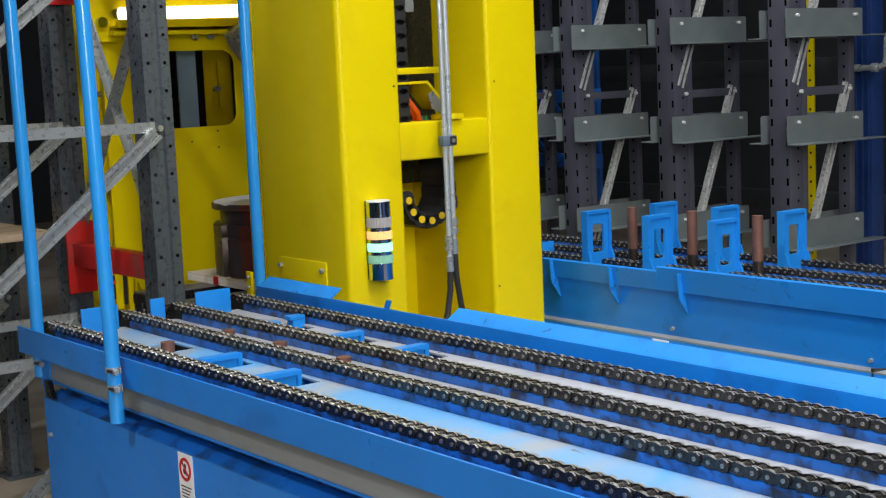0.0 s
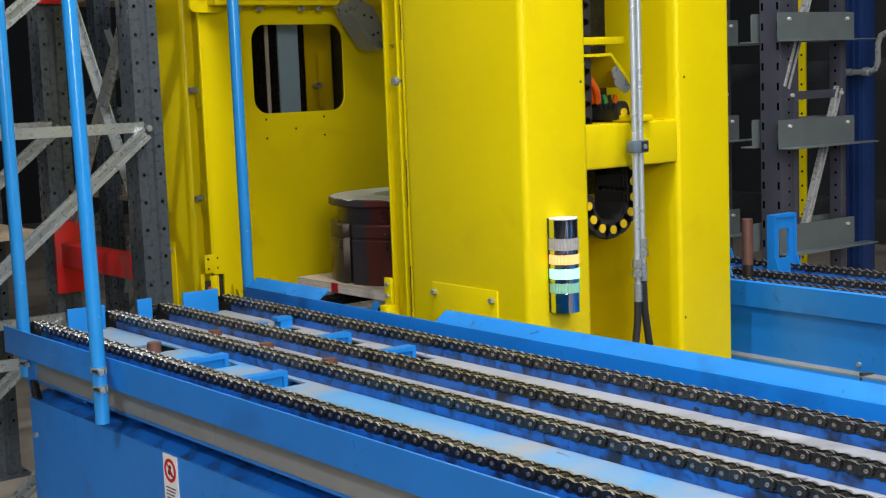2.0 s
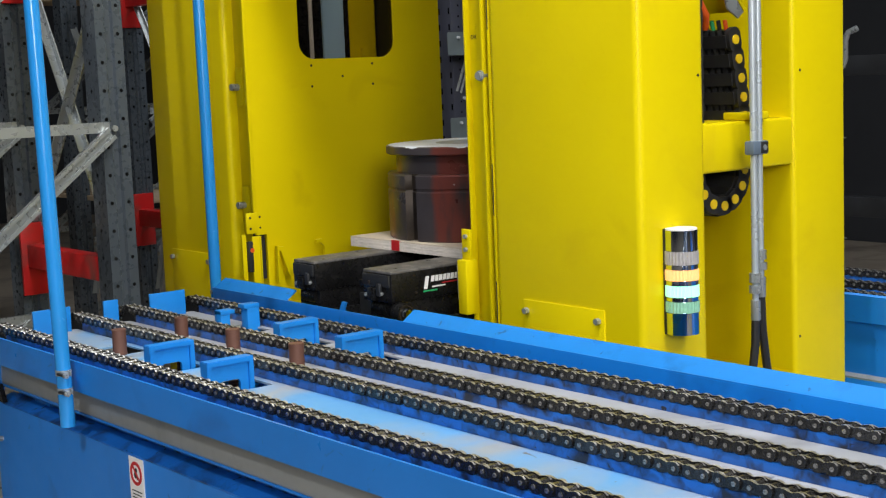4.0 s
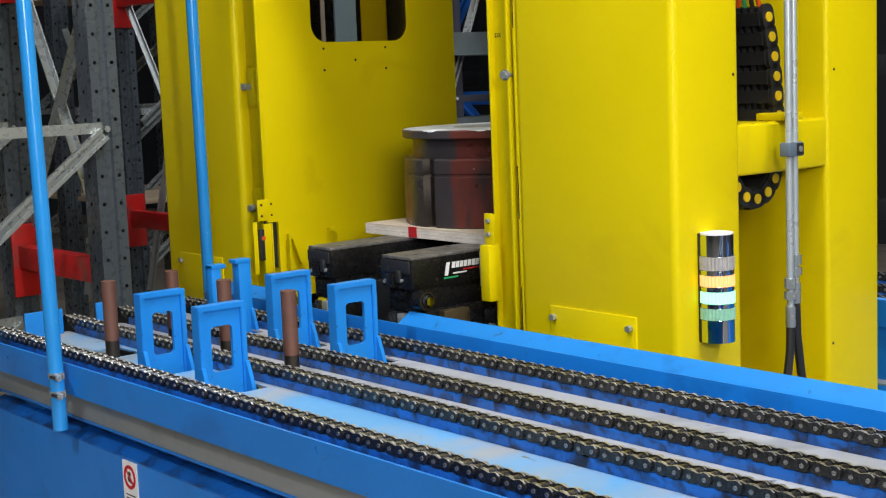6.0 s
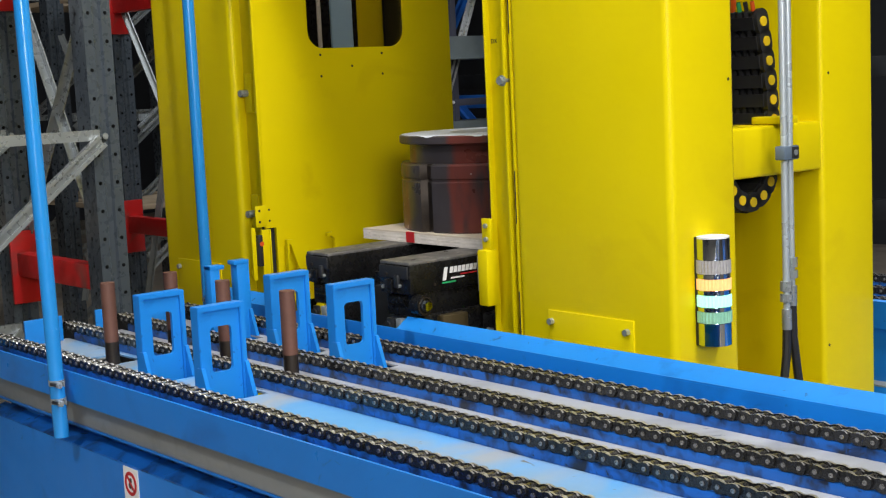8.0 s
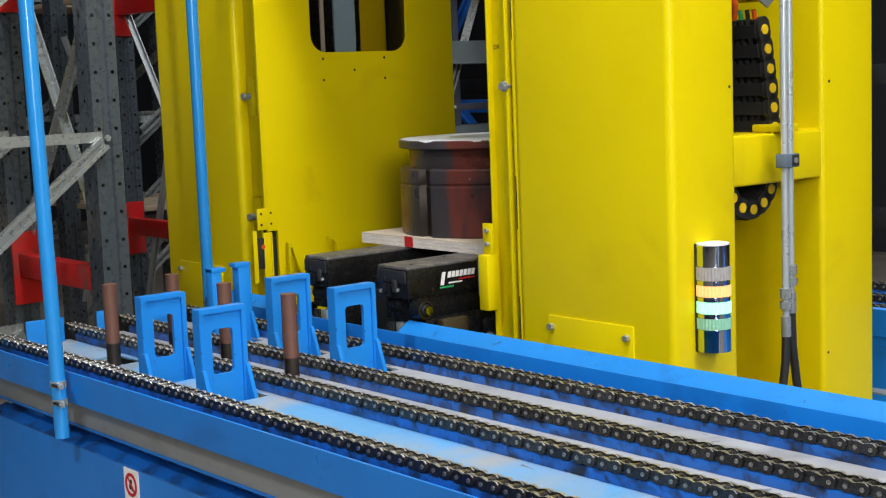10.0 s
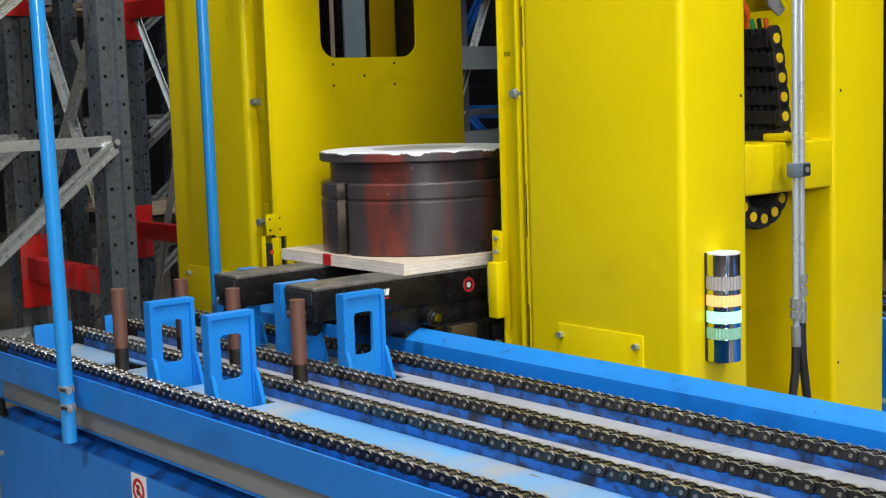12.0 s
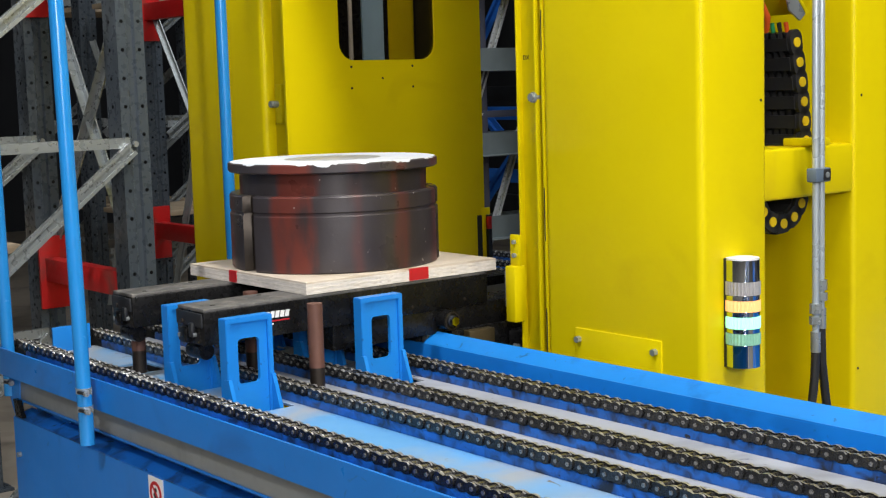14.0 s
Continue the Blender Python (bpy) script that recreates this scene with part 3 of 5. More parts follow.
def lift_pin(x, y, z_top):
    s = thing("lift_pin", x, y, z_top - 0.19, "brown steel guide pin with an oily black foot", "pin", "guide pins")
    part("shaft", rod((x, y, z_top - 0.125), (x, y, z_top), 0.0150, 20), RUST_PIN, s)
    part("foot", rod((x, y, z_top - 0.26), (x, y, z_top - 0.125), 0.0147, 20), OILY, s, "oily black foot")
    return s


LIFTED = []
for x, y0, y1 in ((-2.250, 1.279, 1.378), (-2.487, 1.286, 1.385)):
    LIFTED.append(support(x, y0, y1, 0.146, DECK_Z))
for x, y0, y1 in ((-2.256, 1.584, 1.685), (-2.486, 1.586, 1.684)):
    LIFTED.append(support(x, y0, y1, 0.148, DECK_Z))
LIFTED.append(narrow_support(-2.768, 1.678, 1.710, 0.148, DECK_Z, -0.008))
LIFTED.append(narrow_support(-2.750, 1.598, 1.622, 0.145, DECK_Z, 0.012))
for x, y in ((-2.72, 1.335), (-2.745, 1.4955), (-2.525, 1.4955), (-2.285, 1.4955)):
    LIFTED.append(lift_pin(x, y, 0.147))

# ---------------------------------------------------------------- conveyor across the aisle
DY2, DZ2 = 1.52, -0.04
conv2 = conveyor(-4.6, 0.2, DY2, DZ2, "blue steel chain conveyor across the crane aisle")
Y2 = 2.70
part("side_rail", prism([(Y2, 0.006), (Y2 + 0.005, 0.010), (Y2 + 0.012, -0.052), (Y2 + 0.008, -0.056)], "x", -2.60, 0.2), BLUE, conv2)
part("side_rail", prism([(Y2, -0.006), (Y2 + 0.005, -0.002), (Y2 + 0.012, -0.052), (Y2 + 0.008, -0.056)], "x", -4.6, -2.60), BLUE, conv2)
part("side_panel", box(-4.6, 0.2, Y2 + 0.03, Y2 + 0.036, -0.20, -0.03, 0.001), BLUE, conv2)
part("ledge", prism([(Y2 + 0.012, -0.184), (Y2 + 0.034, -0.178), (Y2 + 0.034, -0.183), (Y2 + 0.012, -0.188)], "x", -4.6, 0.2), ZINC_DULL, conv2, "dusty grey ledge")
part("lower_panel", box(-4.6, 0.2, Y2 + 0.012, Y2 + 0.018, FLOOR, -0.1882, 0.001), BLUE, conv2)
part("panel_joint", prism([(-1.937, -0.215), (-1.932, -0.215), (-1.932, -0.187), (-1.937, -0.187)], "y", Y2 + 0.0108, Y2 + 0.0122), BLACK_PRINT, conv2, "open dark sheet joint")
part("panel_joint", prism([(-1.938, Y2 + 0.0105), (-1.931, Y2 + 0.0105), (-1.906, Y2 + 0.034), (-1.911, Y2 + 0.034)], "z", -0.184, -0.176), BLACK_PRINT, conv2, "open dark sheet joint")
for x in (-3.01, -2.77, -2.515):
    part("gusset", prism([(Y2 - 0.012, -0.004), (Y2 + 0.006, -0.004), (Y2 + 0.03, -0.115), (Y2 + 0.022, -0.110), (Y2 - 0.006, -0.07)], "x", x - 0.0025, x + 0.0025), BLUE_LIGHT, conv2)
for x, z in ((-2.57, -0.160), (-1.95, -0.162)):
    part("bolt", rod((x, Y2 + 0.022, z), (x, Y2 + 0.035, z), 0.0058, 6), ZINC_DULL, conv2)
sign2 = thing("warning_sticker", -2.60, Y2 + 0.01, -0.30, "small white warning sticker with a red ring on the far conveyor", "sticker")
part("paper", box(-2.628, -2.570, Y2 + 0.009, Y2 + 0.0118, -0.29, -0.191, 0), WHITE, sign2)
part("symbol", box(-2.606, -2.594, Y2 + 0.0085, Y2 + 0.0091, -0.232, -0.212, 0), BLACK_PRINT, sign2)
rg2 = bmesh.new()
ring_prism([(-2.599 + 0.021 * math.cos(k * math.tau / 24), -0.216 + 0.021 * math.sin(k * math.tau / 24)) for k in range(24)],
           [(-2.599 + 0.015 * math.cos(k * math.tau / 24), -0.216 + 0.015 * math.sin(k * math.tau / 24)) for k in range(24)], "y", Y2 + 0.0078, Y2 + 0.0089, rg2)
part("ring", rg2, RED_PRINT, sign2)
for x in (-4.3, -2.5, -0.5):
    for y in (2.8, 3.25):
        part("leg", box(x - 0.04, x + 0.04, y - 0.03, y + 0.03, FLOOR, -0.14, 0.003), BLUE, conv2)
for k, y in enumerate(CHAIN_Y):
    chain_strand(y + DY2, -4.5, -0.3, DZ2)
for x in (-3.05, -2.80, -2.555):
    for y0, dzt in ((2.865, 0.115), (3.155, 0.113)):
        support(x + 0.012, y0 + 0.004, y0 + 0.104, dzt, DECK_Z + DZ2)
for x in (-2.997, -2.758, -2.519):
    lift_pin(x, 3.016, 0.118)

# ---------------------------------------------------------------- stacker crane
crane = thing("stacker_crane", -2.65, 2.26, FLOOR, "yellow painted steel stacker crane with two broad masts", "crane")
Y0, Y1 = 1.95, 2.567
TOP = 3.2
XR0, XR1 = -2.121, -1.705


def mast_box(name, x0, x1, y0, y1, r=0.016):
    bm = prism(rounded(x0, x1, y0, y1, r, 4), "z", FLOOR + 0.25, TOP)
    return part(name, bm, YELLOW, crane)


near_post = mast_box("mast_post", XR0, XR1, Y0, 2.136)
far_post = mast_box("mast_post", XR0, -1.742, 2.454, 2.637, 0.012)
part("mast_web", box(XR0 + 0.01, XR0 + 0.016, 2.131, 2.456, FLOOR + 0.25, TOP, 0), YELLOW, crane)
for z0, z1 in ((0.317, 0.416), (1.25, 1.35)):
    part("cross_beam", box(XR1 - 0.16, -1.745, 2.129, 2.457, z0, z1, 0.006, 3), YELLOW, crane)
mast_box("mast_post", -3.602, -3.185, Y0, 2.13)
mast_box("mast_post", -3.602, -3.33, 2.39, Y1)
part("mast_web", box(-3.596, -3.59, 2.13, 2.39, FLOOR + 0.25, TOP, 0), YELLOW, crane)
part("base_beam", box(-4.0, -1.3, 2.16, 2.36, FLOOR + 0.05, FLOOR + 0.25, 0.01), YELLOW, crane)
# inner flanges, hinge bars and lock parts of the masts
for x0, x1, bar in ((-2.222, XR0 + 0.004, -2.136), (-3.187, -3.075, -3.165)):
    part("mast_flange", box(x0, x1, Y0 + 0.035, Y0 + 0.045, FLOOR + 0.25, TOP, 0.002), YELLOW, crane)
part("mast_flange_lip", box(-2.224, -2.2185, Y0 + 0.022, Y0 + 0.045, FLOOR + 0.25, TOP, 0.002), YELLOW, crane)
part("door_edge", box(-2.150, -2.143, Y0 + 0.004, Y0 + 0.04, FLOOR + 0.25, TOP, 0.002), YELLOW, crane)
part("hinge_leaf", box(-2.1275, -2.1205, Y0 + 0.003, Y0 + 0.03, FLOOR + 0.25, TOP, 0.002), YELLOW, crane)
for z0, z1 in ((-0.010, 0.098), (0.237, 0.345), (0.62, 0.70)):
    part("hinge_gap", box(-2.1240, -2.1222, Y0 + 0.0018, Y0 + 0.006, z0, z1, 0), BLACK_PRINT, crane, "open dark gap between hinge leaves")
bolt = part("latch_bolt", rod((-2.150, Y0 - 0.006, 0.527), (-2.150, Y0 + 0.04, 0.527), 0.0085, 8), ZINC, crane, "zinc hex bolt")
part("bolt_washer", rod((-2.150, Y0 + 0.0, 0.527), (-2.150, Y0 + 0.004, 0.527), 0.011, 14), ZINC, bolt)
for z in (0.521, 0.21):
    b = part("latch_plate", box(-3.163, -3.13, Y0 + 0.02, Y0 + 0.037, z - 0.05, z + 0.05, 0.002), YELLOW, crane)
    part("latch_bolt", rod((-3.15, Y0 - 0.002, z), (-3.15, Y0 + 0.03, z), 0.009, 8), ZINC, b, "zinc hex bolt")
# bolted cover at the foot of each mast
for x0, x1 in ((-2.035, -1.805), (-3.53, -3.30)):
    cover = part("foot_cover", box(x0, x1, Y0 - 0.0035, Y0 + 0.002, -0.25, 0.070, 0.001), YELLOW, crane)
    for x in (x0 + 0.012, x1 - 0.014):
        part("bolt", rod((x, Y0 - 0.013, 0.048), (x, Y0 - 0.003, 0.048), 0.0068, 6), ZINC, cover)
# tapped holes
for y, z in ((2.115, 0.512),):
    part("tapped_hole", rod((XR1 - 0.001, y, z), (XR1 + 0.0008, y, z), 0.003, 8), BLACK_PRINT, crane)

for y, z in ((2.478, 0.512), (2.470, -0.05)):
    part("tapped_hole", rod((-1.743, y, z), (-1.7412, y, z), 0.003, 8), BLACK_PRINT, crane)

# signal lamp on the mast face
lx, ly, lr = XR1 + 0.024, 2.032, 0.031
GLOW_GREEN = glow("lit_green_lens", (0.42, 1.0, 0.68), 0.72)
GLOW_AMBER = glow("lit_amber_lens", (1.0, 0.52, 0.20), 0.62)
CLEAR = material("clear_ribbed_lens", (0.40, 0.385, 0.385), 0.25, vary=0.1, scale=80, coat=0.5)
PALE_GREEN = material("pale_green_lens", (0.30, 0.62, 0.45), 0.25, vary=0.1, scale=80, coat=0.5)
tower = part("signal_tower", box(XR1 - 0.001, lx - 0.002, ly - lr + 0.006, ly + lr - 0.0005, 0.027, 0.2285, 0.0015), DARK, crane, "chrome signal tower on a dark base")
part("tower_body", rod((lx, ly, 0.030), (lx, ly, 0.227), lr - 0.003, 32), CHROME, tower)
part("tower_cap", rod((lx, ly, 0.2265), (lx, ly, 0.2295), lr - 0.0008, 32), WHITE, tower, "pale top cap")
for z0, z1 in ((0.029, 0.070), (0.188, 0.2265), (0.093, 0.100), (0.123, 0.131), (0.153, 0.161)):
    part("chrome_ring", rod((lx, ly, z0), (lx, ly, z1), lr, 32), CHROME, tower)
for z0, z1, mat, name in ((0.071, 0.092, PALE_GREEN, "pale green ribbed lens"), (0.101, 0.122, GLOW_GREEN, "lit green lens"), (0.132, 0.152, GLOW_AMBER, "lit amber lens"), (0.162, 0.187, CLEAR, "clear ribbed lens")):
    bm = bmesh.new()
    n = 60
    prism([(lx + (lr + (0.0012 if k % 2 else -0.0004)) * math.cos(k * math.tau / n), ly + (lr + (0.0012 if k % 2 else -0.0004)) * math.sin(k * math.tau / n)) for k in range(n)], "z", z0, z1, bm)
    part("lens", bm, mat, tower, name)

# conduits in front of the mast opening
px_ = XR1 + 0.013
for y, zb in ((2.262, 0.03), (2.279, 0.075)):
    con = part("conduit", rod((px_, y, zb), (px_, y, TOP), 0.0068, 14), CONDUIT, crane, "zinc conduit")
    part("gland", rod((px_, y, zb - 0.01), (px_, y, zb + 0.03), 0.0098, 12), ZINC, con)
    part("gland_nut", rod((px_, y, zb + 0.045), (px_, y, zb + 0.06), 0.0125, 8), ZINC, con)
    part("gland_nut", rod((px_, y, zb + 0.066), (px_, y, zb + 0.085), 0.0118, 8), ZINC, con)
part("cable", pipe([(px_, 2.262, 0.03), (px_, 2.259, -0.03), (px_, 2.248, -0.09), (px_ - 0.005, 2.226, -0.16), (px_ - 0.03, 2.20, -0.3)], 0.0085), RUBBER, crane, "black cable")
part("cable", pipe([(px_, 2.279, 0.07), (px_, 2.282, 0.0), (px_, 2.293, -0.07), (px_ - 0.002, 2.312, -0.15), (px_ - 0.03, 2.345, -0.3)], 0.0085), RUBBER, crane, "black cable")
clip = part("conduit_clip", box(px_ - 0.012, px_ + 0.012, 2.248, 2.294, 0.351, 0.378, 0.003), GREY_PLASTIC, crane, "grey plastic conduit clip")
part("clip_face", box(px_ + 0.012, px_ + 0.0128, 2.270, 2.292, 0.3535, 0.3755, 0.0004), BLACK_PRINT, clip, "dark clip face")
part("clip_screw", rod((px_ + 0.0125, 2.281, 0.3645), (px_ + 0.0145, 2.281, 0.3645), 0.0055, 12), ZINC, clip)

# ---------------------------------------------------------------- carriage
carriage = part("carriage", box(-3.06, -2.23, 2.12, 2.40, -0.16, -0.06, 0.006), YELLOW, crane)
XP = -3.06
n = 6
side = part("side_sheet", ring_prism(squared(1.945, 2.583, 0.178, 1.15, n), rounded(2.107, 2.422, 0.628, 0.884, 0.045, n), "x", XP - 0.006, XP), YELLOW, carriage)
part("side_sheet_foot", box(XP - 0.006, XP, 1.977, 2.555, -0.02, 0.178, 0), YELLOW, carriage)
pane = part("window_pane", prism(rounded(2.100, 2.429, 0.621, 0.891, 0.050, n), "x", XP - 0.010, XP - 0.0062), SMOKED, carriage, "smoked plastic window pane")
pane.visible_shadow = False
# lock box on the carriage
part("lock_box", box(-2.236, -2.206, Y0 - 0.010, Y0 + 0.022, 0.060, 0.178, 0.003), YELLOW, carriage)
part("lock_plate", box(-2.234, -2.207, Y0 + 0.004, Y0 + 0.012, 0.176, 0.243, 0.001), YELLOW, carriage)
part("lock_strike", box(-2.242, -2.235, Y0 - 0.006, Y0 + 0.008, 0.09, 0.165, 0.001), ZINC, carriage)
for z in (0.200, 0.228):
    part("lock_bolt", rod((-2.219, Y0 - 0.002, z), (-2.219, Y0 + 0.005, z), 0.0048, 8), ZINC_DULL, carriage)
part("side_edge", box(XP - 0.010, XP + 0.001, 1.94, 1.95, 0.225, 1.15, 0.001), YELLOW, carriage)
part("rear_tab", box(XP - 0.004, XP + 0.002, 2.572, 2.602, 0.0, 0.21, 0.002), YELLOW, carriage)
part("slot_edge", box(XP - 0.002, XP + 0.001, 2.555, 2.572, 0.0, 0.19, 0), BLACK_PRINT, carriage)
rsens = part("sensor_box", box(XP + 0.001, XP + 0.012, 2.585, 2.60, 0.06, 0.19, 0.002), DARK, carriage, "small dark sensor")
part("sensor_label", box(XP + 0.006, XP + 0.0135, 2.583, 2.598, 0.15, 0.185, 0.001), RED_PRINT, rsens, "red sensor label")
part("front_tab", box(XP + 0.001, XP + 0.006, 1.914, 1.947, 0.184, 0.238, 0.001), YELLOW, carriage)
for z in (0.197, 0.225):
    part("tab_hole", rod((XP + 0.005, 1.925, z), (XP + 0.0068, 1.925, z), 0.0035, 8), BLACK_PRINT, carriage)
    part("sheet_hole", rod((XP - 0.001, 1.958, z), (XP + 0.0008, 1.958, z), 0.003, 8), BLACK_PRINT, carriage)
# black filler behind the slot, painted shade rather than a lining
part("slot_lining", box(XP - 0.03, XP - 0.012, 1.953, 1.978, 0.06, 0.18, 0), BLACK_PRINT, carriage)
part("guide_strip", box(XP - 0.004, XP + 0.004, 1.930, 1.955, 0.05, 0.176, 0.001), YELLOW, carriage)
part("guide_edge", box(XP + 0.004, XP + 0.008, 1.951, 1.955, 0.05, 0.176, 0.0005), YELLOW, carriage)
sens = part("sensor_box", box(XP + 0.001, XP + 0.014, 1.912, 1.926, 0.085, 0.165, 0.002), DARK, carriage, "small dark sensor")
part("sensor_ring", rod((XP + 0.008, 1.922, 0.142), (XP + 0.0155, 1.922, 0.142), 0.006, 14), ORANGE, sens, "orange sensor ring")
part("sensor_bracket", box(XP, XP + 0.003, 1.900, 1.912, 0.05, 0.183, 0.0005), YELLOW, carriage)
for y, z in ((2.143, 0.611), (2.343, 0.611), (2.143, 0.556), (2.343, 0.556), (2.243, 0.58)):
    part("rivet_hole", rod((XP - 0.001, y, z), (XP + 0.0008, y, z), 0.0035, 8), BLACK_PRINT, carriage)
part("catch", prism([(1.992, 0.146), (2.013, 0.143), (2.040, 0.075), (2.026, 0.066), (2.003, 0.132), (1.998, 0.134), (1.998, 0.05), (1.992, 0.05)], "x", XP + 0.012, XP + 0.024), YELLOW, carriage)
part("catch", prism([(2.117, 0.150), (2.135, 0.151), (2.150, 0.136), (2.150, 0.05), (2.142, 0.05), (2.141, 0.132), (2.131, 0.141), (2.117, 0.142)], "x", XP + 0.012, XP + 0.024), YELLOW, carriage)
head = part("head_ledge", box(XP, XP + 0.075, 1.955, 2.575, 0.935, 0.950, 0.003), YELLOW, carriage)
for y in (2.05, 2.12, 2.26, 2.32, 2.46):
    part("bolt", rod((XP + 0.035, y, 0.936), (XP + 0.035, y, 0.921), 0.011, 6), ZINC, head)
part("head_plate", prism(rounded(1.90, 2.0, 0.917, 1.06, 0.02, 4), "x", XP + 0.02, XP + 0.03), YELLOW, head)
for y, z in ((1.931, 0.979), (1.981, 1.005)):
    part("plate_bolt", rod((XP + 0.03, y, z), (XP + 0.05, y, z), 0.017, 16), CHROME, head)
part("lamp_tube", rod((XP + 0.05, 1.99, 1.004), (XP + 0.05, 2.44, 1.012), 0.021, 18), glow("lit_tube", (1.0, 0.96, 0.86), 2.4), head, "lit fluorescent tube")
part("lamp_trough", prism([(XP, 0.960), (XP + 0.085, 0.960), (XP + 0.085, 0.985), (XP + 0.080, 0.985), (XP + 0.080, 0.965), (XP, 0.965)], "y", 1.96, 2.52), YELLOW, head)
part("head_beam", box(XP - 0.006, -2.25, 1.92, 2.56, 1.15, 1.25, 0.006), YELLOW, carriage)
motor = part("motor", prism([(2.372, 0.905), (2.412, 0.945), (2.445, 0.930), (2.505, 0.835), (2.470, 0.800), (2.440, 0.812)], "x", XP + 0.05, XP + 0.13), ZINC_DULL, carriage, "grey cast gear motor")
part("motor_cap", prism([(2.392, 0.890), (2.418, 0.916), (2.440, 0.905), (2.468, 0.858), (2.440, 0.832)], "x", XP + 0.13, XP + 0.142), ZINC_DULL, motor)
part("motor_collar", prism([(2.356, 0.935), (2.386, 0.965), (2.416, 0.948), (2.373, 0.904)], "x", XP + 0.055, XP + 0.125), ZINC, motor)
part("motor_plate", prism([(2.440, 0.812), (2.470, 0.800), (2.505, 0.835), (2.500, 0.844)], "x", XP + 0.13, XP + 0.136), ZINC, motor)
for y, z in ((2.405, 0.902), (2.430, 0.895), (2.452, 0.850), (2.435, 0.845)):
    part("motor_screw", rod((XP + 0.142, y, z), (XP + 0.146, y, z), 0.004, 8), DARK, motor)

# inner parts of the far mast, seen through the window
part("inner_sheet", box(-3.184, -3.178, 2.268, 2.338, FLOOR + 0.25, TOP, 0), PALE_BLUE, crane, "pale blue inner sheet")
part("inner_rail", box(-3.184, -3.178, 2.224, 2.235, FLOOR + 0.25, TOP, 0.001), WHITE, crane, "bright guide rail")
part("inner_channel", box(-3.20, -3.184, 2.15, 2.268, FLOOR + 0.25, TOP, 0.001), BLACK, crane)
part("inner_channel", box(-3.29, -3.24, 2.355, 2.40, FLOOR + 0.25, TOP, 0.001), BLACK, crane)
ip = part("inner_latch", box(-3.33, -3.318, 2.50, 2.525, 0.45, 0.62, 0.002), YELLOW, crane)
part("latch_bolt", rod((-3.33, 2.49, 0.52), (-3.30, 2.49, 0.52), 0.011, 8), ZINC, ip, "zinc hex bolt")
# dark sheet added to stand for the shade deep in the left mast
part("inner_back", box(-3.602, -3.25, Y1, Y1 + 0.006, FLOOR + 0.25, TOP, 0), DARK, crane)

# fork: two beams, each with a fixed base, a middle stage and a top stage
BEAMS = ((-2.717, -2.625), (-2.437, -2.332))
FY0, FY1 = 1.833, 2.525
fork_base = part("fork_base", box(-2.80, -2.25, 1.93, 2.55, -0.06, -0.03, 0.004), BLACK, crane)
for x0, x1 in BEAMS:
    part("base_rail", box(x0 - 0.004, x1 + 0.010, 1.862, 2.60, -0.07, 0.040, 0.003), BLACK, fork_base)
for x0, x1 in BEAMS:
    part("front_block", box(x0 + 0.012, x0 + 0.034, 1.836, 1.864, -0.01, 0.030, 0.002), DARK, fork_base)
    part("front_block", box(x0 + 0.055, x0 + 0.080, 1.842, 1.864, -0.03, 0.012, 0.002), BLACK, fork_base)
    for dz, dx in ((0.02, 0.045), (-0.02, 0.02), (-0.045, 0.06)):
        part("front_bolt", rod((x0 + dx, 1.850, dz), (x0 + dx, 1.864, dz), 0.005, 8), OILY, fork_base)
for x0, x1 in BEAMS:
    part("front_plate", box(x0 + 0.002, x1 - 0.004, 1.852, 1.863, -0.055, 0.034, 0.002), DARK, fork_base, "dark steel front plate")
    part("stop_block", box(x0 + 0.046, x0 + 0.066, 1.834, 1.852, 0.004, 0.032, 0.003), ZINC_DULL, fork_base, "worn bare stop block")
    for dx, z in ((0.014, -0.018), (0.04, -0.036), (0.082, -0.012), (0.074, 0.022)):
        part("front_nut", rod((x0 + dx, 1.842, z), (x0 + dx, 1.853, z), 0.0062, 6), ZINC_DULL, fork_base)
    part("chain_anchor", rod((x0 + 0.018, 1.832, 0.012), (x0 + 0.018, 1.855, 0.012), 0.011, 16), DARK, fork_base)
part("sensor_arm", box(-2.70, -2.672, 1.842, 1.862, -0.02, 0.035, 0.002), YELLOW, fork_base, "small yellow sensor arm")
part("cross_plate", box(-2.62, -2.44, 1.95, 2.5, -0.03, 0.07, 0.004), DARK, fork_base)
part("drive_box", box(-2.30, -2.235, 2.0, 2.2, -0.03, 0.03, 0.006), BLACK, fork_base)
part("bracket", box(-2.312, -2.29, 1.885, 1.955, -0.02, 0.040, 0.003), material("bronze_bracket", (0.065, 0.048, 0.022), 0.5, 0.4), fork_base, "bare bronze-coloured bracket")
fr = part("guide_roller", rod((-2.328, 1.846, 0.066), (-2.300, 1.846, 0.066), 0.022, 20), BLACK, fork_base)
part("roller_nut", rod((-2.300, 1.846, 0.066), (-2.288, 1.846, 0.066), 0.0105, 6), CHROME, fr, "bright zinc nut")
part("roller_rim", ring_prism([(1.846 + 0.0195 * math.cos(k * math.tau / 24), 0.066 + 0.0195 * math.sin(k * math.tau / 24)) for k in range(24)], [(1.846 + 0.0165 * math.cos(k * math.tau / 24), 0.066 + 0.0165 * math.sin(k * math.tau / 24)) for k in range(24)], "x", -2.301, -2.2985), OILY, fr)
part("roller_washer", rod((-2.301, 1.846, 0.066), (-2.298, 1.846, 0.066), 0.0115, 16), DARK, fr)
for y in (2.0, 2.06):
    part("bolt", rod((-2.27, y, -0.03), (-2.27, y, 0.0), 0.010, 6), ZINC, fork_base)
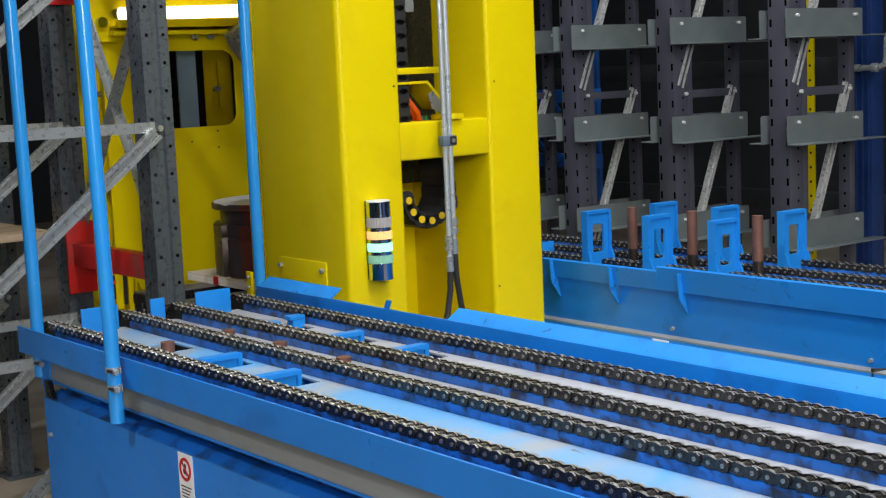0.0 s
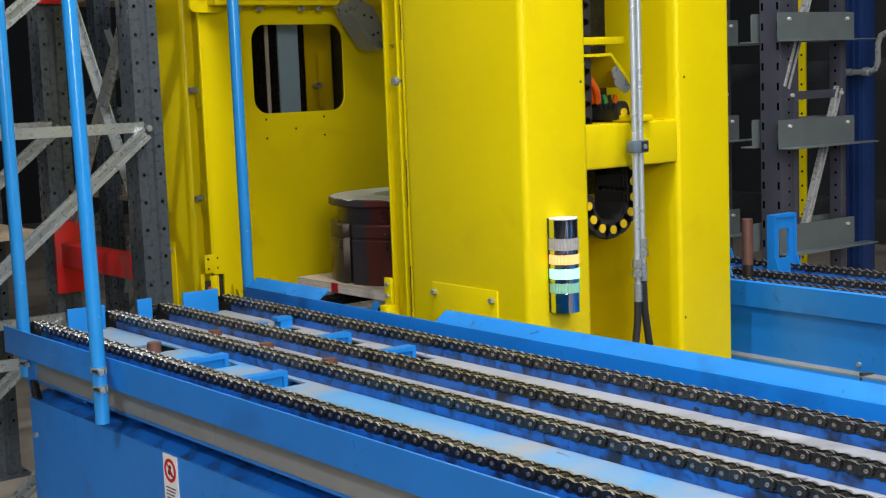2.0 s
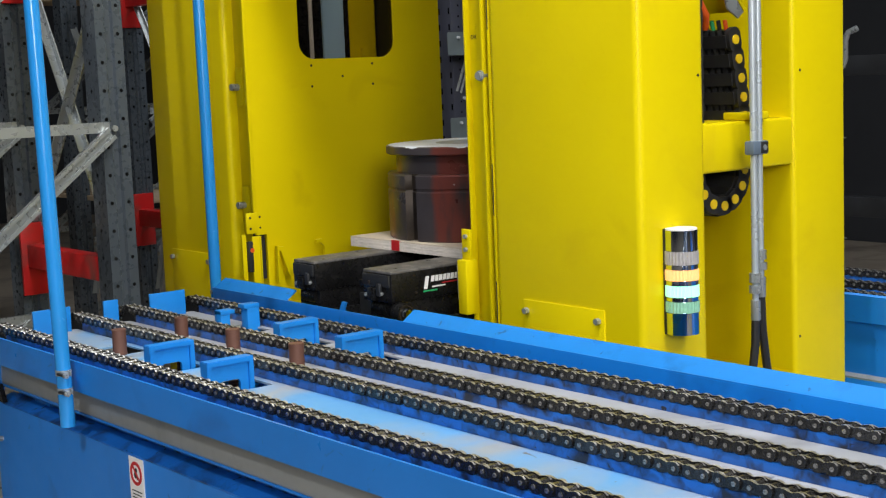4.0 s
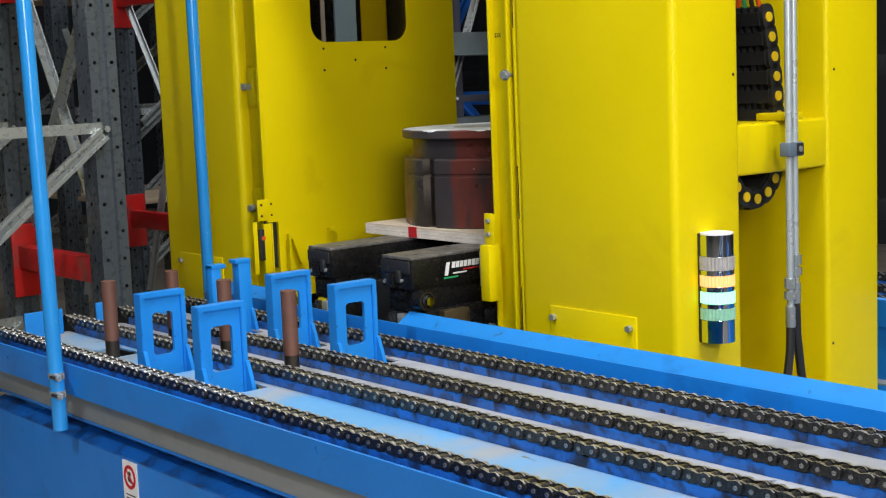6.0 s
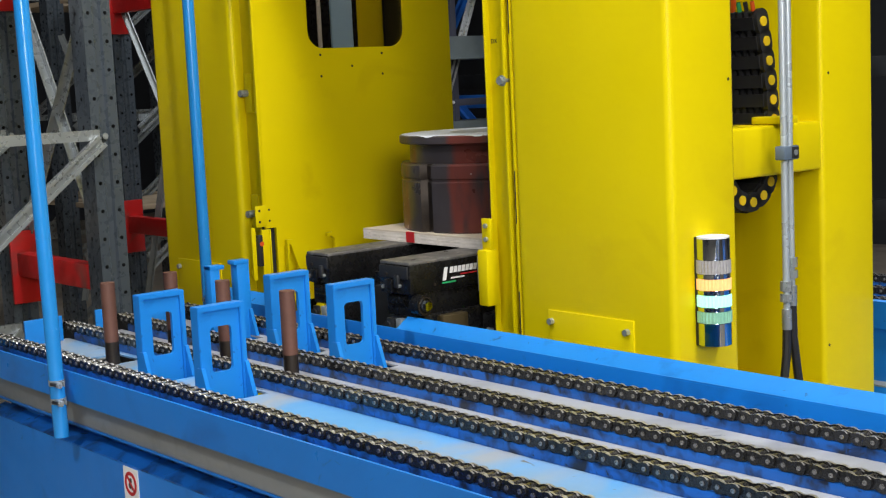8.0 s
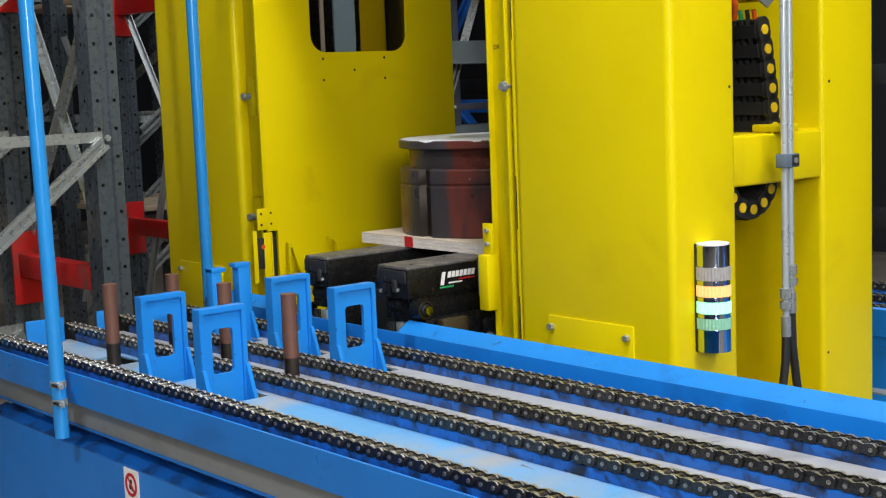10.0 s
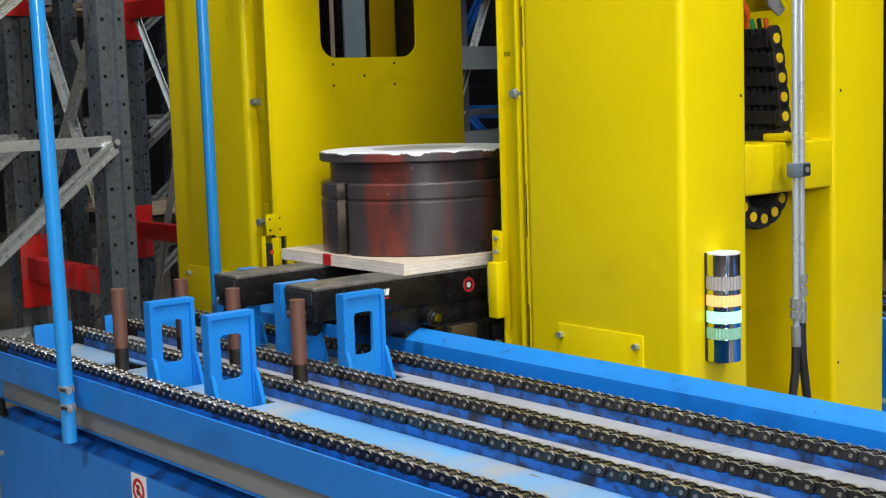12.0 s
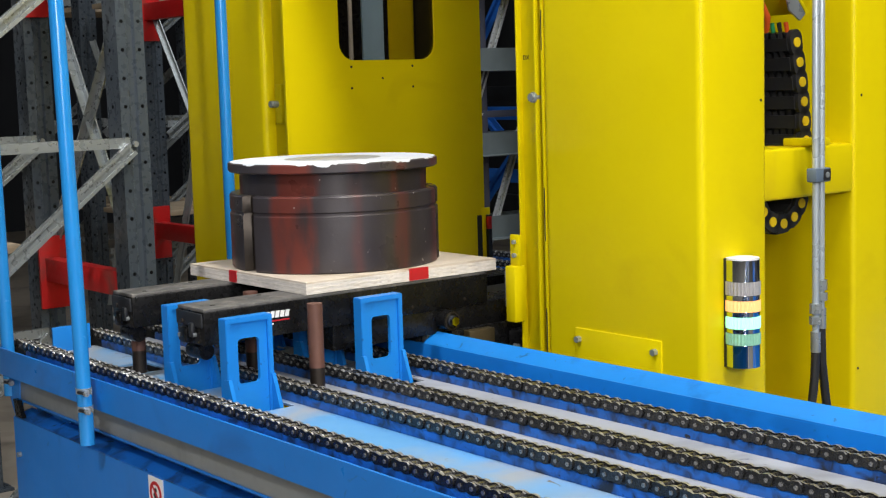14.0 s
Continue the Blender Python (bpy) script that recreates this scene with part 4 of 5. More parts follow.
fork_middle = part("fork_middle", box(BEAMS[0][0] + 0.004, BEAMS[0][1] - 0.004, 1.846, 2.60, 0.036, 0.090, 0.003), BLACK, crane)
part("middle_beam", box(BEAMS[1][0] + 0.004, BEAMS[1][1] - 0.004, 1.846, 2.60, 0.036, 0.090, 0.003), BLACK, fork_middle)
fork_top = part("fork_top", box(BEAMS[0][0], BEAMS[0][1], FY0, FY1, 0.086, 0.150, 0.003), BLACK, crane)
part("top_beam", box(BEAMS[1][0], BEAMS[1][1], FY0, FY1, 0.086, 0.150, 0.003), BLACK, fork_top)
part("belt_strip", box(BEAMS[1][0] - 0.085, BEAMS[1][0] - 0.005, FY0 + 0.05, FY1 - 0.05, 0.10, 0.118, 0.002), BLACK, fork_top)
for x0, x1 in BEAMS:
    part("wear_strip", box(x0 + 0.002, x1 - 0.002, FY0 + 0.001, FY1 - 0.001, 0.149, 0.1555, 0.0015), BLACK_TOP, fork_top, "scuffed grey top strip")
    for k, (dx, z) in enumerate(((0.018, 0.10), (0.05, 0.10), (0.072, 0.105), (0.03, 0.128))):
        part("end_bolt", rod((x0 + dx, FY0 - 0.007, z), (x0 + dx, FY0 + 0.002, z), 0.0045, 8), ZINC_DULL if k < 3 else OILY, fork_top)
    part("end_plate", box(x0 + 0.004, x1 - 0.004, FY0 - 0.004, FY0 + 0.001, 0.120, 0.147, 0.002), DARK, fork_top, "dark steel end plate")
    part("end_catch", box(x0 + 0.060, x0 + 0.074, FY0 - 0.010, FY0, 0.100, 0.128, 0.003), DARK, fork_top)
    part("end_block", box(x0 + 0.03, x0 + 0.055, FY0 - 0.012, FY0 + 0.001, 0.088, 0.118, 0.003), BLACK, fork_top)
    part("end_roller", rod((x0 + 0.02, FY0 + 0.02, 0.07), (x0 + 0.075, FY0 + 0.02, 0.07), 0.016, 14), BLACK, fork_top)
    for k in range(6):
        part("top_screw", rod((x0 + (0.022 if k % 2 else 0.068), FY0 + 0.04 + 0.13 * k, 0.155), (x0 + (0.022 if k % 2 else 0.068), FY0 + 0.04 + 0.13 * k, 0.1562), 0.005, 8), BLACK, fork_top)
xs = BEAMS[1][1]
LY = 1.923
def logo_bar(y0, y1, z0, z1, mat):
    lean = (z1 - z0) * 0.22
    part("logo_mark", prism([(LY + y0, z0), (LY + y1, z0), (LY + y1 + lean, z1), (LY + y0 + lean, z1)], "x", xs - 0.001, xs + 0.0009), mat, fork_top)


logo_bar(-0.001, 0.0085, 0.107, 0.135, WHITE)
for k in range(7):
    logo_bar(0.0190 + 0.0112 * k, 0.0190 + 0.0112 * k + 0.0088, 0.1215, 0.1345, WHITE)
logo_bar(0.022, 0.060, 0.1085, 0.1118, WHITE)
logo_bar(0.050, 0.096, 0.1145, 0.1172, RED_PRINT)
logo_bar(-0.003, 0.036, 0.1005, 0.1040, GREEN_PRINT)
logo2 = part("sign_disc", rod((xs - 0.001, 2.235, 0.118), (xs + 0.001, 2.235, 0.118), 0.017, 20), BLACK_PRINT, fork_top, "black round sign with a red ring")
rg = bmesh.new()
n = 20
ring_prism([(2.235 + 0.016 * math.cos(k * math.tau / n), 0.118 + 0.016 * math.sin(k * math.tau / n)) for k in range(n)],
           [(2.235 + 0.011 * math.cos(k * math.tau / n), 0.118 + 0.011 * math.sin(k * math.tau / n)) for k in range(n)], "x", xs + 0.0012, xs + 0.0018, rg)
part("sign_ring", rg, RED_PRINT, logo2)
part("sign_symbol", rod((xs + 0.0008, 2.235, 0.118), (xs + 0.0015, 2.235, 0.118), 0.006, 10), WHITE, logo2)
for k in range(5):
    part("side_screw", rod((xs - 0.001, 1.90 + 0.14 * k, 0.102), (xs + 0.002, 1.90 + 0.14 * k, 0.102), 0.0032, 8), OILY, fork_top)

# cable carrier in the mast opening: fixed run, loop, and the run that hangs from the carriage bracket
CC_R, CC_Y, CC_Z = 0.070, 2.268, 0.335


def carrier_link_mesh():
    bm = bmesh.new()
    for sgn in (-1, 1):
        prism(rounded(-0.0260, 0.0260, -0.0185, 0.0185, 0.0180, 4), "x", sgn * 0.048 - 0.005, sgn * 0.048 + 0.005, bm)
    for off in (-0.019, 0.019):
        mesh_box(bm, -0.045, 0.045, -0.013, 0.013, off - 0.002, off + 0.002)
    for k in range(5):
        mesh_rod(bm, (-0.034 + 0.017 * k, -0.021, 0), (-0.034 + 0.017 * k, 0.021, 0), 0.0095, 8)
    return to_mesh("carrier_link", bm, RUBBER)


CARRIER_LINK = carrier_link_mesh()


def carrier(name, rows, label, caps=True):
    """A run of links: the first is the part itself, the others and the caps hang on it."""
    y, z, turn = rows[0]
    head_link = part(name, rod((-1.83, y, z - 0.01), (-1.83, y, z + 0.01), 0.006, 8), RUBBER, crane, label)
    for y, z, turn in rows:
        ob = new("carrier_link", CARRIER_LINK)
        ob.parent = head_link
        ob.matrix_basis = Matrix.Translation(Vector((-1.83, y, z + CHAIN_Z)) - origin(crane)) @ Matrix.Rotation(radians(turn), 4, "X")
        if caps:
            part("pin_cap", rod((-1.7775, y, z), (-1.7745, y, z), 0.0098, 16), YELLOW_DOT, head_link, "yellow pin cap")
    return head_link


fixed_rows = [(CC_Y - CC_R, CC_Z + 0.036 * i, 90) for i in range(1, 40)]
loop_rows = [(CC_Y + CC_R * math.cos(a), CC_Z - CC_R * math.sin(a), 90 - math.degrees(a)) for a in [0.5 * i for i in range(7)]] + [(CC_Y + CC_R, CC_Z + 0.036, 90), (CC_Y + CC_R - 0.001, CC_Z + 0.072, 91)]
hang_rows = [(2.344 - 0.0016 * i - 0.00085 * i * i, 0.426 + 0.0388 * i, 92 + 2 * i) for i in range(6)]
carrier("carrier_run", fixed_rows, "black plastic cable carrier", False)
drag = carrier("carrier_loop", loop_rows, "black plastic cable carrier with yellow pin caps")
br = carrier("carrier_end", hang_rows, "black plastic cable carrier with yellow pin caps")
part("carrier_bracket", prism([(2.14, 0.752), (2.274, 0.754), (2.342, 0.681), (2.336, 0.676), (2.271, 0.747), (2.14, 0.746)], "x", -1.88, -1.77), YELLOW, br, "bent yellow bracket")
part("bracket_plate", prism([(2.275, 0.715), (2.290, 0.727), (2.335, 0.675), (2.318, 0.662), (2.285, 0.682)], "x", -1.775, -1.771), ZINC, br, "zinc plate")
for k in range(3):
    part("inner_cable", pipe([(-1.80 - 0.02 * k, 2.19, 0.745), (-1.80 - 0.02 * k, 2.22, 0.715), (-1.81 - 0.02 * k, 2.265, 0.67), (-1.83 - 0.02 * k, 2.285, 0.645)], 0.0075), ORANGE if k < 2 else RUBBER, br, "orange cable" if k < 2 else "black cable")
for k, mat in enumerate((RUBBER, GREY_PLASTIC, GREEN_PRINT, RUBBER, ORANGE)):
    part("inner_cable", pipe([(-1.866 + 0.017 * k, 2.346, 0.40), (-1.866 + 0.017 * k, 2.340, 0.48), (-1.866 + 0.017 * k, 2.328, 0.58), (-1.866 + 0.017 * k, 2.308, 0.66)], 0.0045, 8), mat, br)
part("inner_ledge", box(-1.88, -1.775, 2.135, 2.322, 0.773, 0.790, 0.002), YELLOW, br)
part("inner_channel", box(-1.90, -1.86, 2.14, 2.30, 0.79, 1.6, 0.003), BLACK, br)
part("inner_profile", box(-1.86, -1.845, 2.14, 2.20, 0.79, 1.6, 0.002), ZINC_DULL, br)
part("terminal_box", box(-1.84, -1.79, 2.135, 2.255, 0.935, 1.10, 0.004), ZINC_DULL, br, "grey terminal box")
# black sheet behind the carrier in place of the opening's shade
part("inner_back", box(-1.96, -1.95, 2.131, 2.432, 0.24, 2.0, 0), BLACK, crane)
part("beam_tab", box(-1.80, -1.73, 2.30, 2.36, 0.417, 0.432, 0.003), YELLOW, crane)

font = bpy.data.curves.new("marking", "FONT")
font.body, font.size, font.extrude, font.align_x = "DX", 0.013, 0.0003, "CENTER"
temp = bpy.data.objects.new("marking_source", font)
mark_mesh = bpy.data.meshes.new_from_object(temp)
bpy.data.objects.remove(temp)
mark_mesh.materials.append(BLACK_PRINT)
mark = new("marking", mark_mesh)
mark.parent = crane
mark.matrix_basis = Matrix.Translation(Vector((-2.2045, Y0 + 0.0342, 0.604 + CHAIN_Z)) - origin(crane)) @ pose(0, 0, 0, 90, 0, 0)
tagged(mark, "black painted letters")

# ---------------------------------------------------------------- load
BX0, BX1, BY0, BY1 = -2.802, -2.333, 2.062, 2.552
board = thing("plywood_board", (BX0 + BX1) / 2, (BY0 + BY1) / 2, 0.156, "pale plywood carrier board with red paint marks on its edge", "board")
for k in range(6):
    z = 0.156 + k * 0.0042
    j = 0.0004 * (k % 2)
    part("ply", box(BX0 + j, BX1 - j, BY0 + j, BY1 - j, z, z + 0.0042 if k == 5 else z + 0.0043, 0.0003, 1), PLY_TOP if k == 5 else (PLY_EDGE if k % 2 else PLY_CORE), board)
for bm in (box(-2.63, -2.60, BY0 - 0.0012, BY0 + 0.004, 0.157, 0.1815, 0), box(BX1 - 0.004, BX1 + 0.0012, 2.315, 2.365, 0.157, 0.1815, 0)):
    part("paint_mark", bm, RED_PRINT, board, "red paint mark")
cx, cy = (BX0 + BX1) / 2 - 0.0075, 2.299
die = thing("steel_die", cx, cy, 0.1813, "browned cylindrical steel die with a pale chalky top face", "die")


KEYWAYS = ((-87, 4.2, 0.016), (46, 5.0, 0.014), (-150, 4.2, 0.016))


def turned(profile, seg=180, keyed=False):
    """Turned part; keyed: with upright keyways cut into its side (angle, half width, depth)."""
    bm = bmesh.new()

    def radius(r, k):
        if keyed:
            for mid, half, deep in KEYWAYS:
                if abs((k * 360 / seg - mid + 180) % 360 - 180) <= half:
                    return r - deep
        return r

    rings = [[bm.verts.new((cx + radius(r, k) * math.cos(k * math.tau / seg), cy + radius(r, k) * math.sin(k * math.tau / seg), z)) for k in range(seg)] for r, z in profile]
    for a, b in zip(rings, rings[1:]):
        for k in range(seg):
            f = bm.faces.new((a[k], a[(k + 1) % seg], b[(k + 1) % seg], b[k]))
            f.material_index = 1 if keyed and min(radius(1, k), radius(1, k + 1)) < 1 else 0
    bm.faces.new(rings[0][::-1])
    bm.faces.new(rings[-1])
    return bm


Z0 = 0.1815
part("body", turned([(0.2225, Z0), (0.2255, Z0 + 0.003), (0.2255, Z0 + 0.116), (0.2225, Z0 + 0.119), (0.2225, Z0 + 0.123), (0.2255, Z0 + 0.126), (0.2255, Z0 + 0.155), (0.222, Z0 + 0.159)], keyed=True), [DIE, OILY], die)
part("neck", turned([(0.2025, Z0 + 0.159), (0.2025, Z0 + 0.204)]), DIE, die)
part("flange", turned([(0.2225, Z0 + 0.204), (0.2265, Z0 + 0.207), (0.2265, Z0 + 0.222), (0.2240, Z0 + 0.2245)], keyed=False), DIE_RIM, die, "chalk-chipped rim")
part("top_face", turned([(0.2215, Z0 + 0.2240), (0.2205, Z0 + 0.2252)]), DIE_TOP, die, "pale chalky top face")
part("centre_face", turned([(0.105, Z0 + 0.2250), (0.103, Z0 + 0.2260)]), material("grey_die_face", (0.42, 0.43, 0.45), 0.45, 0.2, vary=0.1), die, "greyer inner disc")

# ---------------------------------------------------------------- storage racks
def rack_upright(bm, x, y0, y1, z0, z1, depth=0.08):
    """Open section: face sheet with a groove, two flanges."""
    w = y1 - y0
    prism([(x, y0), (x, y0 + w * 0.34), (x - 0.008, y0 + w * 0.40), (x - 0.008, y0 + w * 0.60), (x, y0 + w * 0.66), (x, y1), (x - depth, y1), (x - depth, y1 - 0.004),
           (x - 0.012, y1 - 0.004), (x - 0.012, y0 + 0.004), (x - depth, y0 + 0.004), (x - depth, y0)], "z", z0, z1, bm)


HOLE = material("punched_hole", (0.003, 0.003, 0.003), 0.95, vary=0.1, spec=0.0)


def channel(a, b, width, depth, out=(1, 0, 0)):
    """Rolled channel from a to b: a web with two lips that point along 'out'."""
    a, b, o = Vector(a), Vector(b), Vector(out)
    u = (b - a).normalized().cross(o).normalized()
    bm = mesh_strip(bmesh.new(), a, b, width, 0.003, up=u)
    for sgn in (-1, 1):
        e = u * sgn * (width / 2 - 0.0015) + o * depth / 2
        mesh_strip(bm, a + e, b + e, depth, 0.003, up=o)
        e = u * sgn * (width / 2 - 0.005) + o * depth
        mesh_strip(bm, a + e, b + e, 0.010, 0.003, up=u)
    return bm


def rack_frame(x, ys, zs, label):
    """Frame of the rack beyond the conveyor's end: two uprights and crossing braces, in one upright plane."""
    f = thing("rack_frame", x, ys[-1], FLOOR, label, "rack", "rack frames")
    for y0 in ys:
        bm = bmesh.new()
        rack_upright(bm, x, y0, y0 + 0.079, FLOOR, 3.2)
        up = part("upright", bm, UPRIGHT, f)
        holes = bmesh.new()
        for k in range(46):
            z = FLOOR + 0.2 + k * 0.075
            for u in (0.015, 0.064):
                mesh_rod(holes, (x - 0.003, y0 + u, z), (x + 0.0007, y0 + u, z), 0.0052, 8)
            mesh_rod(holes, (x - 0.045, y0 - 0.0007, z), (x - 0.045, y0 + 0.003, z), 0.0052, 8)
        tagged(part("hole_pattern", holes, HOLE, up), kind="stuff")
        part("foot_plate", box(x - 0.1, x + 0.02, y0 - 0.02, y0 + 0.11, FLOOR, FLOOR + 0.01, 0.001), UPRIGHT, up)
    a, b = ys[0] + 0.08, ys[-1] + 0.015
    for k, z in enumerate(zs):
        part("horizontal_brace", channel((x + 0.016, a, z - 0.008), (x + 0.016, b, z - 0.008), 0.028, -0.014), ZINC, f, "galvanised horizontal brace")
        part("diagonal_brace", channel((x + 0.020, b, z - 0.022), (x + 0.020, a, z - 0.64), 0.036, 0.014), ZINC, f, "galvanised diagonal brace")
        part("brace_bolt", rod((x, b + 0.02, z - 0.012), (x + 0.010, b + 0.02, z - 0.012), 0.0085, 8), ZINC, f)
    return f


def rack_beam(x0, x1, y, z, label):
    """Red longitudinal beam with a hooked end plate at each upright."""
    r = thing("rack_beam", (x0 + x1) / 2, y, z, label, "beam", "red rack beams")
    part("beam", box(x0, x1, y - 0.022, y + 0.022, z, z + 0.07, 0.004), RED, r)
    for x in (x0,):
        part("end_plate", box(x - 0.006, x + 0.006, y - 0.04, y + 0.05, z - 0.085, z + 0.135, 0.002), RED, r)
    return r


def cross_brace(y, xa, za, xb, zb, width=0.046, mat=None):
    bm = mesh_strip(bmesh.new(), (xa, y, za), (xb, y, zb), width, 0.004)
    mesh_strip(bm, (xa, y - 0.012, za), (xb, y - 0.012, zb), 0.02, 0.004, up=(0, 1, 0))
    return solid("cross_brace", bm, mat or ZINC, "blue painted steel cross brace far behind the racks" if mat is BRACE_BLUE else "galvanised steel cross brace between rack uprights", "brace", group="cross braces")


GREY_RACK = "dark grey punched rack frame with galvanised braces"
rack_frame(-3.50, (0.85, 1.70), (1.02, 0.437, -0.148), GREY_RACK)
for x in (-4.12, -4.74, -5.36):
    rack_frame(x, (0.85, 1.70), (1.02, 0.437, -0.148), GREY_RACK)
for z in (0.003, 0.878):
    rack_beam(-4.10, -3.52, 1.735, z, "red painted rack beam with an end plate")
cross_brace(1.775, -4.11, 0.93, -3.54, -0.02)
cross_brace(1.765, -3.54, 0.87, -4.11, 0.14)
for x in (-5.42, -6.04, -6.66):
    rack_frame(x, (2.75, 3.60), (1.02, 0.437, -0.148), GREY_RACK)
    if x > -5.5:
        for z in (-0.05, 0.86):
            rack_beam(x, x + 0.54, 2.775, z, "red painted rack beam across the aisle")
for x, z0, z1 in ((-5.42, 0.86, 0.18), (-6.04, 0.80, 0.1)):
    cross_brace(2.80, x + 0.03, z0, x + 0.50, z1, 0.03, ZINC_DULL)
    cross_brace(2.815, x + 0.50, z0, x + 0.03, z1 - 0.5, 0.03, ZINC_DULL)
for x in (-4.44, -5.05):
    for z in (0.085, 0.925):
        solid("stored_board", box(x - 0.24, x + 0.24, 1.15, 1.70, z, z + 0.022, 0.002), WOOD, "weathered wooden board lying on the rack beams", "board", group="stored boards")
for x in (-5.75, -6.4):
    for z in (0.03, 0.94):
        solid("stored_board", box(x - 0.24, x + 0.24, 2.79, 3.3, z, z + 0.022, 0.002), WOOD, "weathered wooden board lying on the rack beams", "board", group="stored boards")
for z, h in ((0.665, 0.105), (-0.10, 0.10)):
    solid("grey_beam", box(-4.68, -4.64, 0.4, 1.69, z, z + h, 0.003), UPRIGHT, "grey painted rack cross beam", "beam", group="grey beams")

SLOT = HOLE
FAR_UPRIGHT = material("violet_grey_rack_paint", (0.082, 0.086, 0.118), 0.34, 0.2, vary=0.06, scale=10, rough_vary=0.05)
FAR_PLATE = material("blue_grey_galvanised_sheet", (0.20, 0.235, 0.245), 0.32, 0.35, vary=0.07, scale=12, rough_vary=0.06)
BOLT_BRIGHT = material("bright_bolt_zinc", (0.78, 0.79, 0.80), 0.35, 0.3, vary=0.04)
ZINC_BRIGHT = material("bright_galvanised_steel", (0.62, 0.64, 0.65), 0.30, 0.4, vary=0.12, scale=14, dirt=(0.42, 0.43, 0.43), dirt_amount=0.25, dirt_scale=22)


plate_z = (-0.075, 0.325, 0.725, 1.12)


def slotted_frame(x, y0, y1, label):
    """Frame of the rack across the aisle: slotted front upright, rear upright, braces, support angles."""
    f = thing("rack_frame", x, y0, FLOOR, label, "rack", "far rack frames")
    up = part("upright", box(x - 0.10, x, y0, y0 + 0.075, FLOOR, 3.4, 0.004), FAR_UPRIGHT, f)
    holes = bmesh.new()
    for k in range(44):
        z = FLOOR + 0.2 + k * 0.075
        for u in (-0.086, -0.014):
            mesh_box(holes, x + u - 0.005, x + u + 0.005, y0 - 0.0008, y0 + 0.003, z - 0.014, z + 0.014)
    tagged(part("slot_pattern", holes, SLOT, up), kind="stuff")
    part("upright", box(x - 0.06, x - 0.004, y1 - 0.090, y1 - 0.056, FLOOR, 3.4, 0.004), FAR_UPRIGHT, f)
    rear = bmesh.new()
    for k in range(60):
        mesh_rod(rear, (x - 0.030, y1 - 0.0907, FLOOR + 0.2 + k * 0.05), (x - 0.030, y1 - 0.086, FLOOR + 0.2 + k * 0.05), 0.006, 8)
    for k in range(60):
        mesh_rod(rear, (x - 0.0045, y0 + 0.045, FLOOR + 0.2 + k * 0.05), (x + 0.0008, y0 + 0.045, FLOOR + 0.2 + k * 0.05), 0.005, 8)
    tagged(part("hole_pattern", rear, SLOT, f), kind="stuff")
    part("inner_flange", box(x - 0.012, x + 0.0005, y0 + 0.075, y0 + 0.105, FLOOR, 3.4, 0.002), FAR_UPRIGHT, f)
    for z in (-0.395, 0.415, 1.225):
        part("cross_tie", box(x - 0.004, x + 0.002, y0 + 0.05, y1 - 0.09, z - 0.018, z + 0.014, 0.001), FAR_UPRIGHT, f)
        part("tie_bolt", rod((x, y0 + 0.06, z), (x + 0.012, y0 + 0.06, z), 0.0075, 8), BOLT_BRIGHT, f)
        part("tie_bolt", rod((x, y1 - 0.10, z), (x + 0.012, y1 - 0.10, z), 0.0075, 8), BOLT_BRIGHT, f)
        part("diagonal_brace", channel((x - 0.012, y0 + 0.03, z - 0.78), (x - 0.012, y1 - 0.105, z + 0.02), 0.034, 0.016), ZINC_BRIGHT, f, "galvanised diagonal brace")
    for z in plate_z:
        sup = part("support_angle", prism(rounded(y0 - 0.040, y1 - 0.038, z - 0.105, z, 0.008, 2), "x", x + 0.016, x + 0.020), FAR_PLATE, f, "dull galvanised support angle")
        part("angle_ledge", box(x + 0.016, x + 0.085, y0 - 0.04, y1 + 0.03, z - 0.109, z - 0.104, 0.001), FAR_PLATE, sup)
        for y in (y0 + 0.022, y1 - 0.085):
            part("angle_bolt", rod((x + 0.018, y, z - 0.025), (x + 0.030, y, z - 0.025), 0.0065, 8), BOLT_BRIGHT, sup)
        sup = part("support_angle", prism(rounded(y0 - 0.02, y1, z - 0.105, z, 0.008, 2), "x", x - 0.125, x - 0.121), FAR_PLATE, f, "dull galvanised support angle")
        part("angle_ledge", box(x - 0.18, x - 0.121, y0 - 0.02, y1 + 0.06, z - 0.109, z - 0.104, 0.001), FAR_PLATE, sup)
    return f


for x in (-6.35, -5.77, -5.18, -4.595, -4.012, -3.43):
    slotted_frame(x, 4.30, 4.76, "grey slotted rack frame with galvanised support angles")


def far_post_of(name, x0, x1, y, depth, mat, label, holes=0):
    """Upright far behind the racks, with a row of punched holes where it has them."""
    c = thing(name, (x0 + x1) / 2, y, FLOOR, label, "column")
    part("shaft", box(x0, x1, y, y + depth, FLOOR, 4.5, 0.003), mat, c)
    if holes:
        bm = bmesh.new()
        for k in range(60):
            mesh_rod(bm, ((x0 + x1) / 2, y - 0.0007, FLOOR + 0.2 + k * holes), ((x0 + x1) / 2, y + 0.003, FLOOR + 0.2 + k * holes), 0.006, 8)
        tagged(part("hole_pattern", bm, HOLE, c), kind="stuff")
    return c


blue_col = far_post_of("column", -3.578, -3.496, 4.9, 0.08, COLUMN_BLUE, "dark blue ribbed steel column")
for u in (-3.568, -3.540, -3.512):
    part("rib", box(u - 0.004, u + 0.004, 4.892, 4.902, FLOOR, 4.5, 0.002), COLUMN_BLUE, blue_col)
far_post_of("column", -4.056, -4.015, 5.2, 0.012, YELLOW, "yellow punched steel post behind the racks", 0.065)
far_post_of("column", -5.546, -5.502, 5.3, 0.02, BRACE_BLUE, "blue steel post behind the racks")
